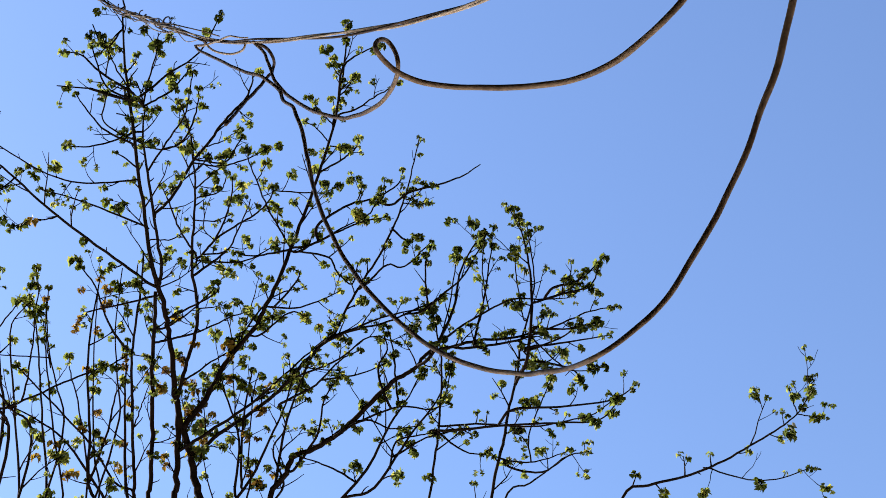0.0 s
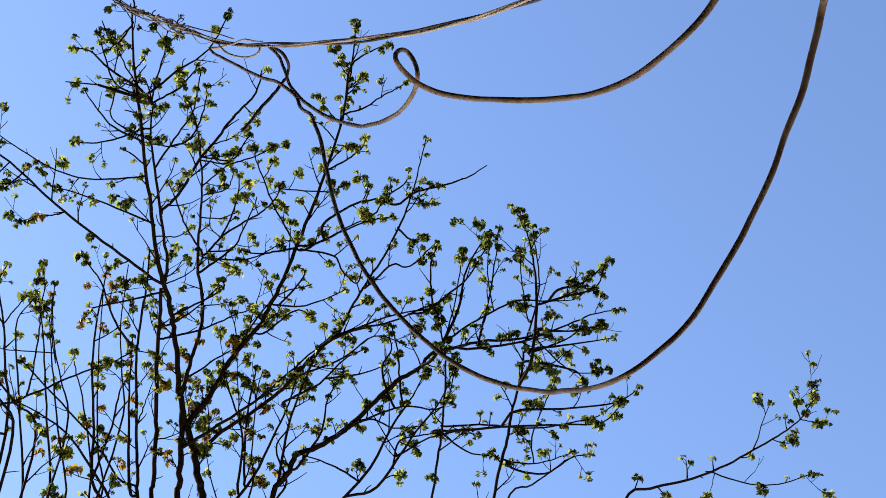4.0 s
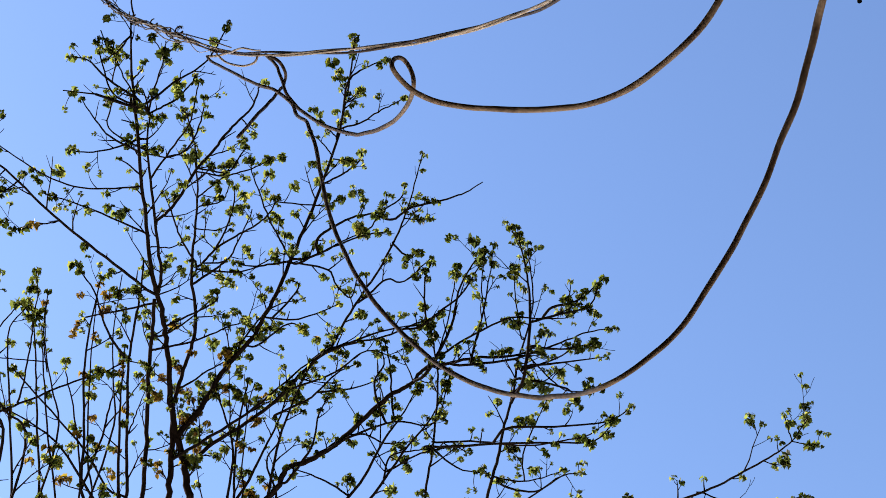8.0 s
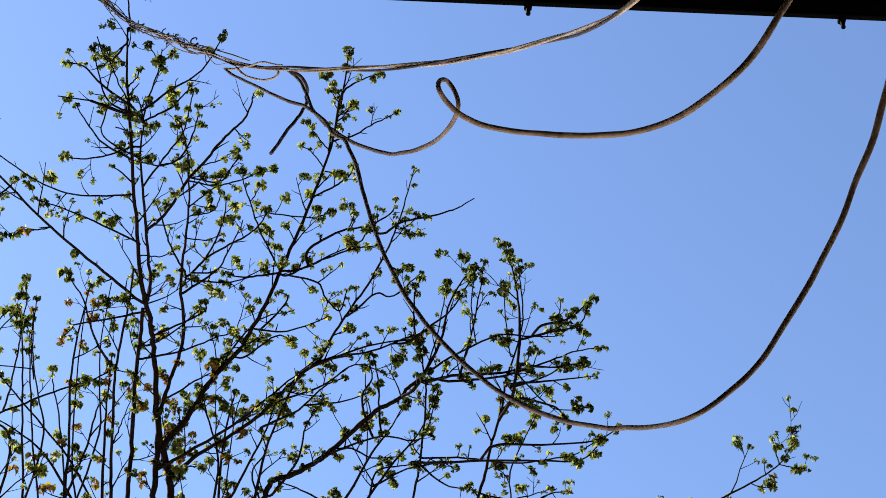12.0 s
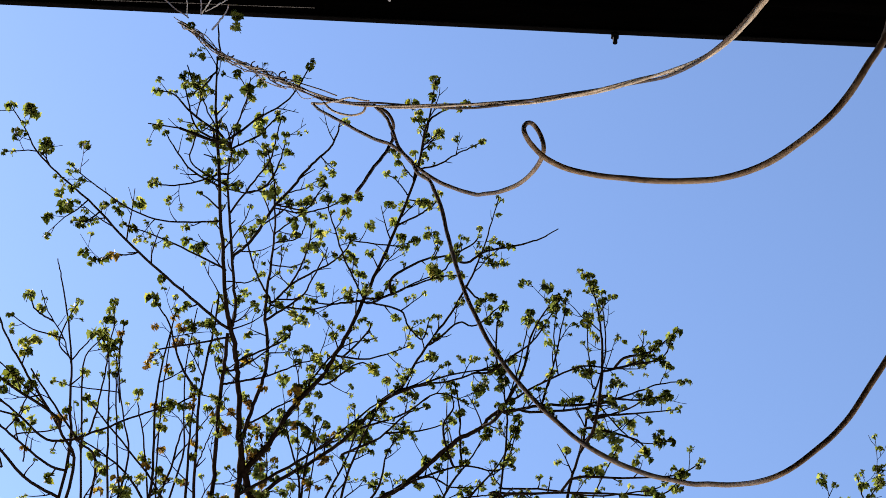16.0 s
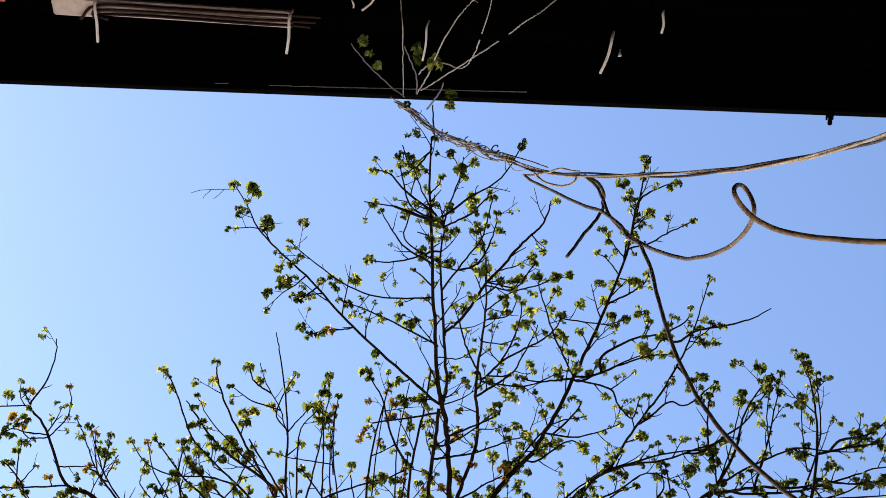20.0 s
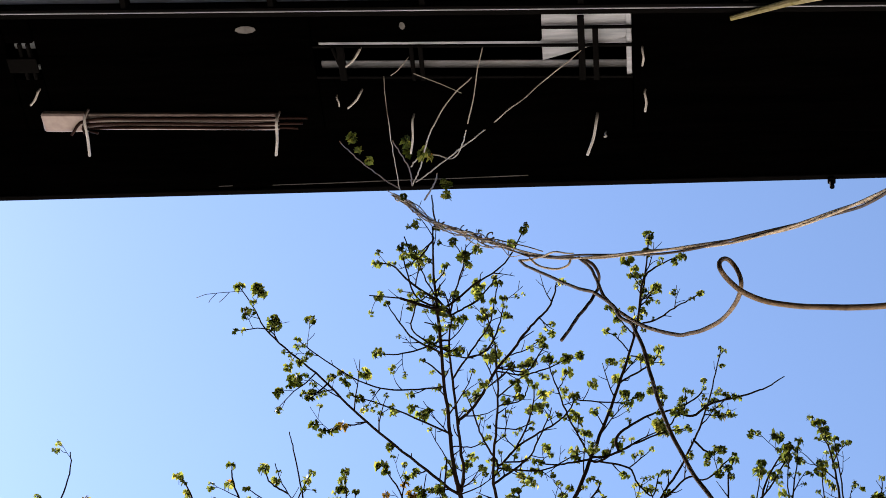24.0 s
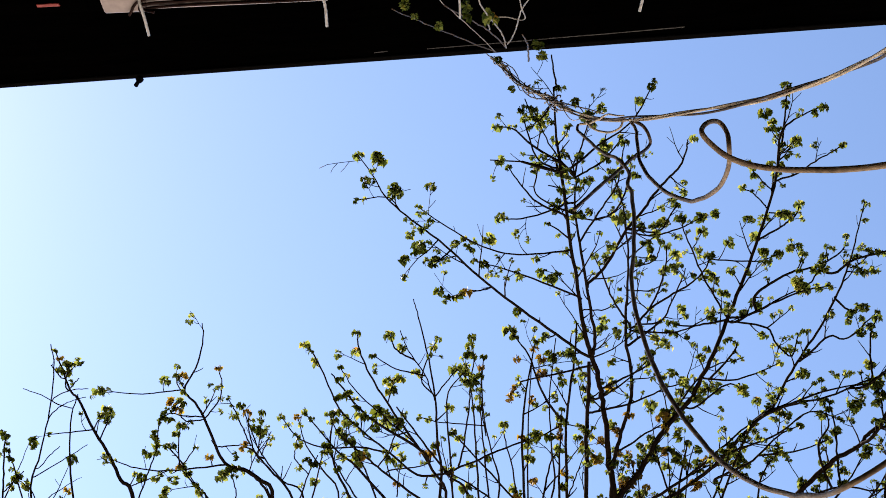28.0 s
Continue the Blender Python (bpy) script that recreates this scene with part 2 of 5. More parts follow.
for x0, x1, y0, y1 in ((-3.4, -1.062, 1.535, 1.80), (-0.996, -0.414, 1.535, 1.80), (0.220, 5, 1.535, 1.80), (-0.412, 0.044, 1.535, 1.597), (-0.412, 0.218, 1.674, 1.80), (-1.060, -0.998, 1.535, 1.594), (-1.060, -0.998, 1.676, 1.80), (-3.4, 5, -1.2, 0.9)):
    b = part("ceiling", slanted(x0, x1, y0, y1, DECK, DECK + 0.15, 0.003), SHADE_TIMBER, None)
    tagged(b, "dark timber underside of the gallery, its deep shade put into the colour", "ceiling", kind="structure")
for x, y, w in ((-0.545, 1.541, 0.022), (-0.228, 1.548, 0.006), (-1.09, 1.505, 0.016)):
    bm = bmesh.new()
    bmesh.ops.create_cone(bm, cap_ends=True, segments=9, radius1=0.0085, radius2=0.006, depth=0.004, matrix=pose(x, y, DECK - 0.002) @ Matrix.Diagonal((w / 0.0085, 1, 1, 1)))
    tagged(part("scrap", bm, PALE_EDGE, None), "pale torn scrap of sheet stuck to the dark boards", "scrap", group="scraps")

# Grey sheets seen through the gap, and the bars across it.
gap = thing("railing", -0.1, 1.62, DECK, "dark metal bars across a gap in the gallery floor", "railing")
for x0, x1, y0, y1, z in ((-0.408, 0.044, 1.602, 1.622, 0.03), (0.05, 0.212, 1.610, 1.628, 0.04), (-0.408, 0.212, 1.655, 1.672, 0.03)):
    s = part("sheet", slanted(x0, x1, y0, y1, DECK + z, DECK + z + 0.004, 0.001), PALE_SHEET, None)
    tagged(s, "weathered grey sheet above the gap in the gallery floor", "sheet", group="sheets above the gap")
# Near-black slab added behind the sheets; stands in for the shade above the gap.
gap_backing = part("ceiling", slanted(-0.45, 0.26, 1.50, 1.70, DECK + 0.155, DECK + 0.165, 0.002), SHADE_TIMBER, None)
tagged(gap_backing, "near-black backing added above the gap in place of its shade", "ceiling", kind="structure")
outline = ((0.044, 1.538), (0.038, 1.643), (0.121, 1.620), (0.204, 1.598), (0.206, 1.546))
mesh_v = [(x, y, DECK + z) for z in (0.006, 0.012) for x, y in outline]
mesh_f = [(4, 3, 2, 1, 0), (5, 6, 7, 8, 9)] + [(k, (k + 1) % 5, (k + 1) % 5 + 5, k + 5) for k in range(5)]
tagged(mesh_object("board", mesh_v, mesh_f, PALE_SHEET), "pale grey board with a slanting end lying across the gap", "board")
tagged(part("post", slanted(0.207, 0.217, 1.535, 1.672, DECK + 0.002, DECK + 0.02, 0.001), PALE_SHEET, None), "pale weathered batten at the end of the gap", "post")
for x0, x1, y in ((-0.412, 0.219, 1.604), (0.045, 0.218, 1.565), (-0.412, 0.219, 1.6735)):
    under(part("rail", slanted(x0, x1, y - 0.0028, y + 0.0028, DECK - 0.004, DECK + 0.002, 0.001), SHADED_METAL, None), gap)
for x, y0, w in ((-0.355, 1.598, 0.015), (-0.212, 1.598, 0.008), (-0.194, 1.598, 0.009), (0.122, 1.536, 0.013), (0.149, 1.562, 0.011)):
    under(part("bar", slanted(x - w / 2, x + w / 2, y0, 1.677, DECK - 0.011, DECK - 0.005, 0.001), SHADED_METAL, None), gap)
for a, c in (((-0.375, 1.587), (-0.367, 1.626)), ((-0.318, 1.589), (-0.335, 1.610))):
    v, f = [], []
    sweep(v, f, [Vector((*a, DECK - 0.008)), Vector((*c, DECK - 0.008))], [0.0035, 0.003], 6)
    under(mesh_object("brace", v, f, SHADED_METAL), gap)
for y0, y1 in ((1.597, 1.622), (1.660, 1.672)):
    small = part("sheet", slanted(-1.056, -0.999, y0, y1, DECK + 0.03, DECK + 0.034, 0.001), PALE_SHEET, None)
    tagged(small, "grey sheet above a small barred gap", "sheet", group="sheets above the gap")
grate = thing("vent_grille", -1.02, 1.63, DECK, "small dark grille in the underside of the gallery", "grille")
for x in (-1.029, -1.011):
    under(part("bar", slanted(x - 0.0035, x + 0.0035, 1.593, 1.677, DECK - 0.004, DECK + 0.006, 0.001), SHADED_METAL, None), grate)
under(part("bar", slanted(-1.061, -0.997, 1.624, 1.658, DECK - 0.009, DECK - 0.005, 0.001), SHADED_METAL, None), grate)

# ---- glazed strip in the overhang ----
PANE = bpy.data.materials.new("frosted_glazing")
PANE.use_nodes = True
pn, pl = PANE.node_tree.nodes, PANE.node_tree.links
pane_tr, pane_noise, pane_ramp, pane_mix = pn.new("ShaderNodeBsdfTranslucent"), pn.new("ShaderNodeTexNoise"), pn.new("ShaderNodeValToRGB"), pn.new("ShaderNodeMixShader")
pane_noise.inputs["Scale"].default_value = 7
pane_ramp.color_ramp.elements[0].color, pane_ramp.color_ramp.elements[1].color = (0.30, 0.39, 0.54, 1), (0.46, 0.57, 0.74, 1)
pl.new(pane_noise.outputs["Fac"], pane_ramp.inputs["Fac"])
pl.new(pane_ramp.outputs["Color"], pane_tr.inputs["Color"])
pl.new(pane_ramp.outputs["Color"], pn["Principled BSDF"].inputs["Base Color"])
pn["Principled BSDF"].inputs["Roughness"].default_value = 0.35
pane_mix.inputs["Fac"].default_value = 0.5
pl.new(pn["Principled BSDF"].outputs[0], pane_mix.inputs[1])
pl.new(pane_tr.outputs[0], pane_mix.inputs[2])
pl.new(pane_mix.outputs[0], pn["Material Output"].inputs["Surface"])
glazing = thing("skylight", -0.2, 1.2, DECK, "strip of frosted grey-blue panes between dark glazing bars", "skylight")
xs = [-2.90, -2.30, -1.70, -1.09, -0.785, -0.483, -0.182, 0.123, 0.43, 0.74, 1.4, 2.1]
for a, b in zip(xs, xs[1:]):
    under(part("pane", slanted(a + 0.007, b - 0.007, 0.91, 1.514, DECK + 0.018, DECK + 0.022, 0.001), PANE, None), glazing)
for a in xs:
    under(part("glazing_bar", slanted(a - 0.006, a + 0.006, 0.905, 1.517, DECK - 0.004, DECK + 0.03, 0.001), SHADED_METAL, None), glazing)
for y, w, mat in ((1.517, 0.0028, SHADED_METAL), (1.5222, 0.0012, PALE_SHEET), (1.529, 0.0045, SHADED_METAL)):
    under(part("glazing_rail", slanted(-2.9, 2.1, y - w, y + w, DECK - 0.008, DECK + 0.015, 0.0005), mat, None), glazing)
v, f = [], []
sweep(v, f, [Vector((0.40, 1.560, DECK - 0.012)), Vector((0.509, 1.530, DECK - 0.016)), Vector((0.628, 1.508, DECK - 0.020)), Vector((0.9, 1.44, DECK - 0.02))], [0.005, 0.007, 0.008, 0.008], 8)
tagged(mesh_object("stake", v, f, STAKE), "weathered yellowish stake leaning across the glazed strip", "stake")

# ---- fittings under the gallery ----
def rod(points, r, sides=6, steps=4):
    v, f = [], []
    line = glide(points, steps)
    sweep(v, f, line, [r] * len(line), sides)
    return v, f


tray = thing("cable_tray", -0.76, 1.75, DECK, "pinkish white plastic tray with brown cables fixed under the gallery", "cable tray")
under(part("end_box", slanted(-1.016, -0.916, 1.751, 1.796, DECK - 0.020, DECK - 0.001, 0.004), TRAY, None), tray)
under(part("channel", slanted(-0.915, -0.506, 1.756, 1.794, DECK - 0.012, DECK - 0.001, 0.002), TRAY, None), tray)
for k, (ya, yb, drop) in enumerate(((1.726, 1.742, 0.016), (1.736, 1.754, 0.018), (1.748, 1.766, 0.015))):
    v, f = rod([(-0.965 + 0.03 * k, ya + 0.030 - 0.012 * k, DECK - 0.028), (-0.925, ya, DECK - drop - 0.004), (-0.80, ya + 0.004, DECK - drop), (-0.60, yb - 0.004, DECK - drop), (-0.51, yb, DECK - drop + 0.004), (-0.455 - 0.012 * k, yb + 0.006, DECK - 0.006)], 0.0032)
    under(mesh_object("cable", v, f, CABLE, smooth=True), tray)


def hook(top, tip, r=0.0022, drop=0.022):
    """A bent wire: out of the boards, then flat towards its tip."""
    a, b = Vector((*top, DECK)), Vector((*tip, DECK))
    side = Vector((0.003, 0.0, 0))
    v, f = rod([tuple(a + Vector((0, 0, 0.002))), tuple(a.lerp(b, 0.06) - Vector((0, 0, drop))), tuple(a.lerp(b, 0.5) + side - Vector((0, 0, drop + 0.004))), tuple(b - Vector((0, 0, drop)))], r)
    ob = mesh_object("wire_hook", v, f, WIRE, smooth=True)
    return tagged(ob, "pale bent wire hook sticking out under the dark gallery", "hook", group="hooks under the gallery")


hook((-0.924, 1.712), (-0.938, 1.808), 0.0032, 0.030)
hook((-0.513, 1.734), (-0.531, 1.822), 0.0032, 0.028)
hook((-0.233, 1.751), (-0.248, 1.832), 0.0024)
hook((0.137, 1.764), (0.112, 1.848), 0.0032)
hook((0.233, 1.618), (0.231, 1.655), 0.0022, 0.010)
hook((0.233, 1.714), (0.231, 1.758), 0.0026, 0.010)
hook((-0.331, 1.689), (-0.365, 1.726), 0.0024, 0.010)
hook((-0.318, 1.592), (-0.352, 1.628), 0.0026, 0.014)
hook((-1.017, 1.658), (-1.044, 1.691), 0.0026, 0.010)
hook((-0.385, 1.700), (-0.383, 1.722), 0.0018, 0.008)
hook((0.150, 1.808), (0.147, 1.815), 0.0020, 0.008)
tagged(part("clip_strip", slanted(-1.18, -1.125, 1.772, 1.780, DECK - 0.006, DECK - 0.001, 0.001), RED, None), "short faded red plastic strip under the gallery", "strip")


# ---- trees ----
rnd = random.Random(7)


def leaf_blade(verts, faces, base, way, flat, size):
    """A young five-lobed leaf, folded along its midrib."""
    side = way.cross(flat).normalized()
    flat = side.cross(way).normalized()
    outline = ((0.0, 0.0, 0), (0.28, -0.02, 0.06), (0.44, 0.16, 0.04), (0.60, 0.36, 0.12), (0.49, 0.54, 0.05), (0.46, 0.76, 0.10), (0.22, 0.80, 0.0), (0.0, 1.0, -0.08))
    fold = rnd.uniform(0.0, 1.5)
    droop = rnd.uniform(0.1, 0.9)
    s = len(verts)
    for sgn in (1, -1):
        for a, b, c in outline:
            verts.append(base + (side * (a * sgn) + way * b + flat * (abs(a) * fold + c - droop * b * b)) * size)
    n = len(outline)
    verts.append(base + way * 0.36 * size - flat * droop * 0.13 * size)
    mid = len(verts) - 1
    for o in (s, s + n):
        for k in range(n - 1):
            faces.append((mid, o + k, o + k + 1))


def make_cluster(name, leaves, size, buds=6, mat=LEAF):
    """A tuft of young leaves on short stalks that spring from one bud."""
    r = rnd
    verts, faces = [], []
    for k in range(leaves):
        a = 2 * math.pi * (k + r.uniform(-0.3, 0.3)) / leaves
        up = r.uniform(-0.25, 0.75)
        out = Vector((math.cos(a), math.sin(a), up)).normalized()
        stalk = size * r.uniform(0.05, 0.5)
        end = out * stalk + Vector((0, 0, -0.12 * size))
        sweep(verts, faces, [Vector((0, 0, 0)), out * stalk * 0.6, end], [0.0005, 0.00045, 0.0004], 3, False)
        way = (out + Vector((r.uniform(-0.5, 0.5), r.uniform(-0.5, 0.5), r.uniform(-1.1, 0.2)))).normalized()
        leaf_blade(verts, faces, end, way, Vector((r.uniform(-0.6, 0.6), r.uniform(-0.6, 0.6), 1)).normalized(), size * r.uniform(0.7, 1.15))
    for k in range(buds):
        out = Vector((r.uniform(-1, 1), r.uniform(-1, 1), r.uniform(-0.6, 1))).normalized()
        hang = Vector((0, 0, -size * r.uniform(0.1, 0.6)))
        sweep(verts, faces, [Vector((0, 0, 0)), out * size * 0.6, out * size * 1.1 + hang], [0.0005, 0.0006, 0.0013], 3)
    me = bpy.data.meshes.new(name)
    me.from_pydata([tuple(v) for v in verts], [], faces)
    me.materials.append(mat)
    return me


# Part of the tufts take the darker, shaded leaf tone at random.
BIG = [make_cluster("sprig", rnd.randint(9, 13), rnd.uniform(0.0145, 0.0185), 3, SHADED_LEAF if k % 5 in (1, 3) else LEAF) for k in range(10)]
MID = [make_cluster("sprig", rnd.randint(6, 10), rnd.uniform(0.0110, 0.0145), 3, SHADED_LEAF if k % 5 in (1, 3) else LEAF) for k in range(10)]
TINY = [make_cluster("sprig", rnd.randint(4, 6), rnd.uniform(0.0080, 0.0110), 4, SHADED_LEAF if k % 5 in (1, 3) else LEAF) for k in range(8)]
BRONZE = [make_cluster("sprig", rnd.randint(6, 9), rnd.uniform(0.0150, 0.0200), 4, BRONZE_LEAF) for k in range(4)]

maple = thing("tree", -0.05, 4.75, 0, "young maple in spring with dark branches and sparse fresh leaves", "tree", "trees by the house")
sapling = thing("tree", -1.35, 4.75, 0, "many-stemmed young tree with thin stems and yellow-green spring leaves", "tree", "trees by the house")
tufts, stems = {maple: [], sapling: []}, {maple: [], sapling: []}


def limb(tree, *nodes, name="branch", bare=False, few=False):
    """A branch through nodes (x, y, z, radius), with the twigs and the tufts of leaves that grow on it."""
    if few:
        start = np.array(nodes[0][:3])
        back = start - np.array(nodes[1][:3])
        back = back / np.linalg.norm(back)

        def reach(p):
            d = p[:3] - start
            long = np.linalg.norm(d) + 1e-6
            if np.dot(d, back) < 0.2 * long and long > 0.017:
                return 1000.0
            return long * (3.4 - 2.6 * np.dot(d, back) / long)

        near = min((p for other in stems[tree] for p in other if p[2] < start[2] + 0.012), key=reach)
        if reach(near) < 900.0 and np.sum((near[:3] - start) ** 2) > 0.00007:
            nodes = ((*near[:3], nodes[0][3]),) + nodes
    elif nodes[0][2] > 4.0 and stems[tree]:
        start = np.array(nodes[0][:3])
        back = start - np.array(nodes[1][:3])
        gaps = np.array([p[:3] for other in stems[tree] for p in other]) - start
        far = np.linalg.norm(gaps, axis=1)
        if far.min() > 0.008:
            behind = gaps @ back > 0.55 * far * np.linalg.norm(back)
            far = np.where(behind, far, 9.0)
            if far.min() < 0.16:
                nodes = ((*(start + gaps[far.argmin()]), nodes[0][3]),) + nodes
    line = glide(nodes, 5)
    for i in range(1, len(line) - 1):
        wob = max(0.0019, line[i][3] * 0.4)
        line[i][:3] += np.array([rnd.gauss(0, wob), rnd.gauss(0, wob), rnd.gauss(0, wob * 0.5)]) * 0.5
    verts, faces = [], []
    first = len(tufts[tree])
    sweep(verts, faces, line, [max(p[3], 0.0010) for p in line], 8 if nodes[0][3] > 0.011 else 6)
    walked, wait = 0.0, rnd.uniform(0.03, 0.08)
    sgn = rnd.choice((-1, 1))
    for a, b in zip(line, line[1:]):
        pa, pb = Vector(a[:3]), Vector(b[:3])
        walked += (pb - pa).length
        thick = a[3]
        if walked < wait or pa.z < 4.2 or thick > 0.019 or (bare and thick < 0.0035):
            continue
        walked, wait = 0.0, rnd.uniform(0.020, 0.048) * (1.4 if thick > 0.010 else 1.0) * (2.4 if tree is sapling else 1.0) * (2.0 if few else 1.4) * (1.3 if pa.x > 0.15 else 1.0)
        way = (pb - pa).normalized()
        sgn = -sgn
        across = way.cross(Vector((0, 0.9, 0.4))).normalized() * sgn
        out = (way * rnd.uniform(0.2, 1.0) + across * rnd.uniform(0.5, 1.1) + Vector((0, rnd.uniform(-0.6, 0.6), rnd.uniform(-0.1, 0.6)))).normalized()
        long = rnd.choice((0.022, 0.04, 0.056, 0.084, 0.118, 0.157) if nodes[0][3] > 0.005 else (0.017, 0.028, 0.045, 0.067, 0.09)) * rnd.uniform(0.7, 1.2)
        grow(tree, verts, faces, pa, out, long, min(thick * 0.65, 0.0026), 1)
    end, way = Vector(line[-1][:3]), (Vector(line[-1][:3]) - Vector(line[-2][:3])).normalized()
    if nodes[-1][3] < 0.0045 and not bare:
        tufts[tree].append((end, way, 2.0))
        tufts[tree].append((end - way * 0.028 + Vector((rnd.uniform(-0.011, 0.011), 0, 0)), way, 1.0))
        if rnd.random() < 0.5:
            tufts[tree].append((end - way * 0.056 + Vector((rnd.uniform(-0.017, 0.017), 0, rnd.uniform(-0.017, 0.0))), way, 1.6))
    stems[tree].append(line)
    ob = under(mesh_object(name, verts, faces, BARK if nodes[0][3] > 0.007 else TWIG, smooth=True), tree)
    tufts[tree][first:] = [(*q, ob) for q in tufts[tree][first:]]
    return ob


def grow(tree, verts, faces, start, way, long, r, order):
    """A twig that bends up to the light and ends in a tuft of leaves."""
    pts, d, p = [start], way.copy(), start.copy()
    n = 4
    for k in range(n):
        d = (d + Vector((rnd.uniform(-0.22, 0.22), rnd.uniform(-0.22, 0.22), rnd.uniform(-0.05, 0.3)))).normalized()
        p = p + d * (long / n)
        pts.append(p.copy())
    sweep(verts, faces, pts, [max(0.0010, r * (1.1 - 0.6 * k / n)) for k in range(n + 1)], 4)
    chance = rnd.random()
    if chance > 0.25:
        tufts[tree].append((p, d, 1.0 if long > 0.034 else 0.7))
    if chance > 0.7 and long > 0.028:
        tufts[tree].append((p + Vector((rnd.uniform(-0.02, 0.02), rnd.uniform(-0.017, 0.017), rnd.uniform(-0.025, 0.006))), d, 1.0))
    if long > 0.067 and order < 3:
        for k in (1, 2, 3):
            if rnd.random() < 0.7:
                side = (d + d.cross(Vector((0, 1, 0.3))).normalized() * rnd.choice((-1, 1)) * rnd.uniform(0.6, 1.2)).normalized()
                grow(tree, verts, faces, pts[k], side, long * rnd.uniform(0.25, 0.5), r * 0.6, order + 1)


limb(maple, (-0.05, 4.75, 0.0, 0.062), (-0.04, 4.76, 0.6, 0.048), (-0.06, 4.75, 1.6, 0.042), (-0.05, 4.75, 2.7, 0.034), (-0.05, 4.74, 3.75, 0.024), name="trunk")
limb(sapling, (-1.35, 4.75, 0.0, 0.05), (-1.34, 4.76, 0.6, 0.038), (-1.36, 4.75, 1.6, 0.034), (-1.35, 4.75, 2.7, 0.028), (-1.35, 4.75, 3.7, 0.020), name="trunk")
limb(maple, (-0.05, 4.75, 2.50, 0.0169), (-0.20, 4.65, 3.39, 0.0150), (-0.32, 4.45, 4.20, 0.0137), (-0.39, 4.31, 4.70, 0.0130), (-0.41, 4.27, 4.79, 0.0122), (-0.43, 4.22, 4.87, 0.0114), (-0.46, 4.15, 4.95, 0.0105), (-0.48, 4.09, 5.02, 0.0096), (-0.49, 3.99, 5.11, 0.0087), (-0.50, 3.92, 5.17, 0.0084), (-0.51, 3.85, 5.21, 0.0081), (-0.53, 3.78, 5.25, 0.0078), (-0.54, 3.71, 5.28, 0.0069), (-0.55, 3.57, 5.36, 0.0060), (-0.56, 3.43, 5.43, 0.0055), (-0.57, 3.28, 5.52, 0.0051), (-0.58, 3.17, 5.60, 0.0038), (-0.58, 3.04, 5.69, 0.0025))
limb(maple, (-0.580, 3.040, 5.690, 0.0025), (-0.572, 3.038, 5.695, 0.0031), (-0.577, 2.995, 5.722, 0.0028), (-0.581, 2.956, 5.749, 0.0022), bare=True)
limb(maple, (-0.52, 3.80, 5.24, 0.0061), (-0.51, 3.76, 5.27, 0.0055), (-0.52, 3.65, 5.34, 0.0049), (-0.53, 3.50, 5.41, 0.0043), (-0.54, 3.38, 5.48, 0.0034), (-0.53, 3.30, 5.54, 0.0025))
limb(maple, (-0.05, 4.75, 2.70, 0.0135), (-0.24, 4.65, 3.50, 0.0120), (-0.38, 4.44, 4.24, 0.0109), (-0.47, 4.30, 4.70, 0.0104), (-0.47, 4.26, 4.78, 0.0099), (-0.47, 4.19, 4.89, 0.0093), (-0.47, 4.13, 4.98, 0.0088))
limb(maple, (-0.05, 4.75, 2.90, 0.0102), (-0.28, 4.64, 3.60, 0.0090), (-0.45, 4.43, 4.27, 0.0082), (-0.55, 4.28, 4.69, 0.0078), (-0.55, 4.24, 4.77, 0.0075), (-0.55, 4.17, 4.88, 0.0073), (-0.55, 4.08, 4.99, 0.0070), (-0.55, 4.00, 5.07, 0.0067), (-0.54, 3.91, 5.15, 0.0064), (-0.53, 3.81, 5.22, 0.0061))
limb(maple, (-0.05, 4.75, 3.10, 0.0079), (-0.30, 4.64, 3.71, 0.0070), (-0.49, 4.42, 4.30, 0.0064), (-0.59, 4.27, 4.68, 0.0061), (-0.60, 4.22, 4.77, 0.0057), (-0.61, 4.16, 4.86, 0.0052), (-0.61, 4.06, 4.97, 0.0048), (-0.61, 3.97, 5.05, 0.0043), (-0.59, 3.86, 5.14, 0.0039), (-0.57, 3.78, 5.21, 0.0034), (-0.56, 3.69, 5.28, 0.0026))
limb(maple, (-0.47, 4.09, 5.02, 0.0070), (-0.45, 4.04, 5.08, 0.0067), (-0.43, 4.00, 5.14, 0.0064), (-0.41, 3.95, 5.20, 0.0061), (-0.41, 3.88, 5.26, 0.0057), (-0.42, 3.80, 5.31, 0.0052), (-0.41, 3.69, 5.39, 0.0043), (-0.40, 3.59, 5.47, 0.0035), (-0.40, 3.46, 5.55, 0.0026))
limb(maple, (-0.45, 4.16, 4.94, 0.0105), (-0.40, 4.13, 5.00, 0.0101), (-0.36, 4.10, 5.06, 0.0096), (-0.31, 4.05, 5.14, 0.0088), (-0.23, 4.00, 5.22, 0.0079), (-0.18, 3.94, 5.30, 0.0075), (-0.14, 3.89, 5.37, 0.0070), (-0.09, 3.82, 5.49, 0.0062), (-0.03, 3.73, 5.63, 0.0054), (0.03, 3.62, 5.79, 0.0045), (0.07, 3.49, 5.95, 0.0036), (0.09, 3.36, 6.06, 0.0023))
limb(maple, (-0.41, 4.22, 4.87, 0.0070), (-0.34, 4.19, 4.93, 0.0066), (-0.26, 4.17, 4.98, 0.0061), (-0.19, 4.14, 5.02, 0.0061), (-0.13, 4.11, 5.06, 0.0061), (-0.08, 4.08, 5.11, 0.0061), (-0.02, 4.04, 5.16, 0.0061), (0.04, 4.01, 5.20, 0.0061))
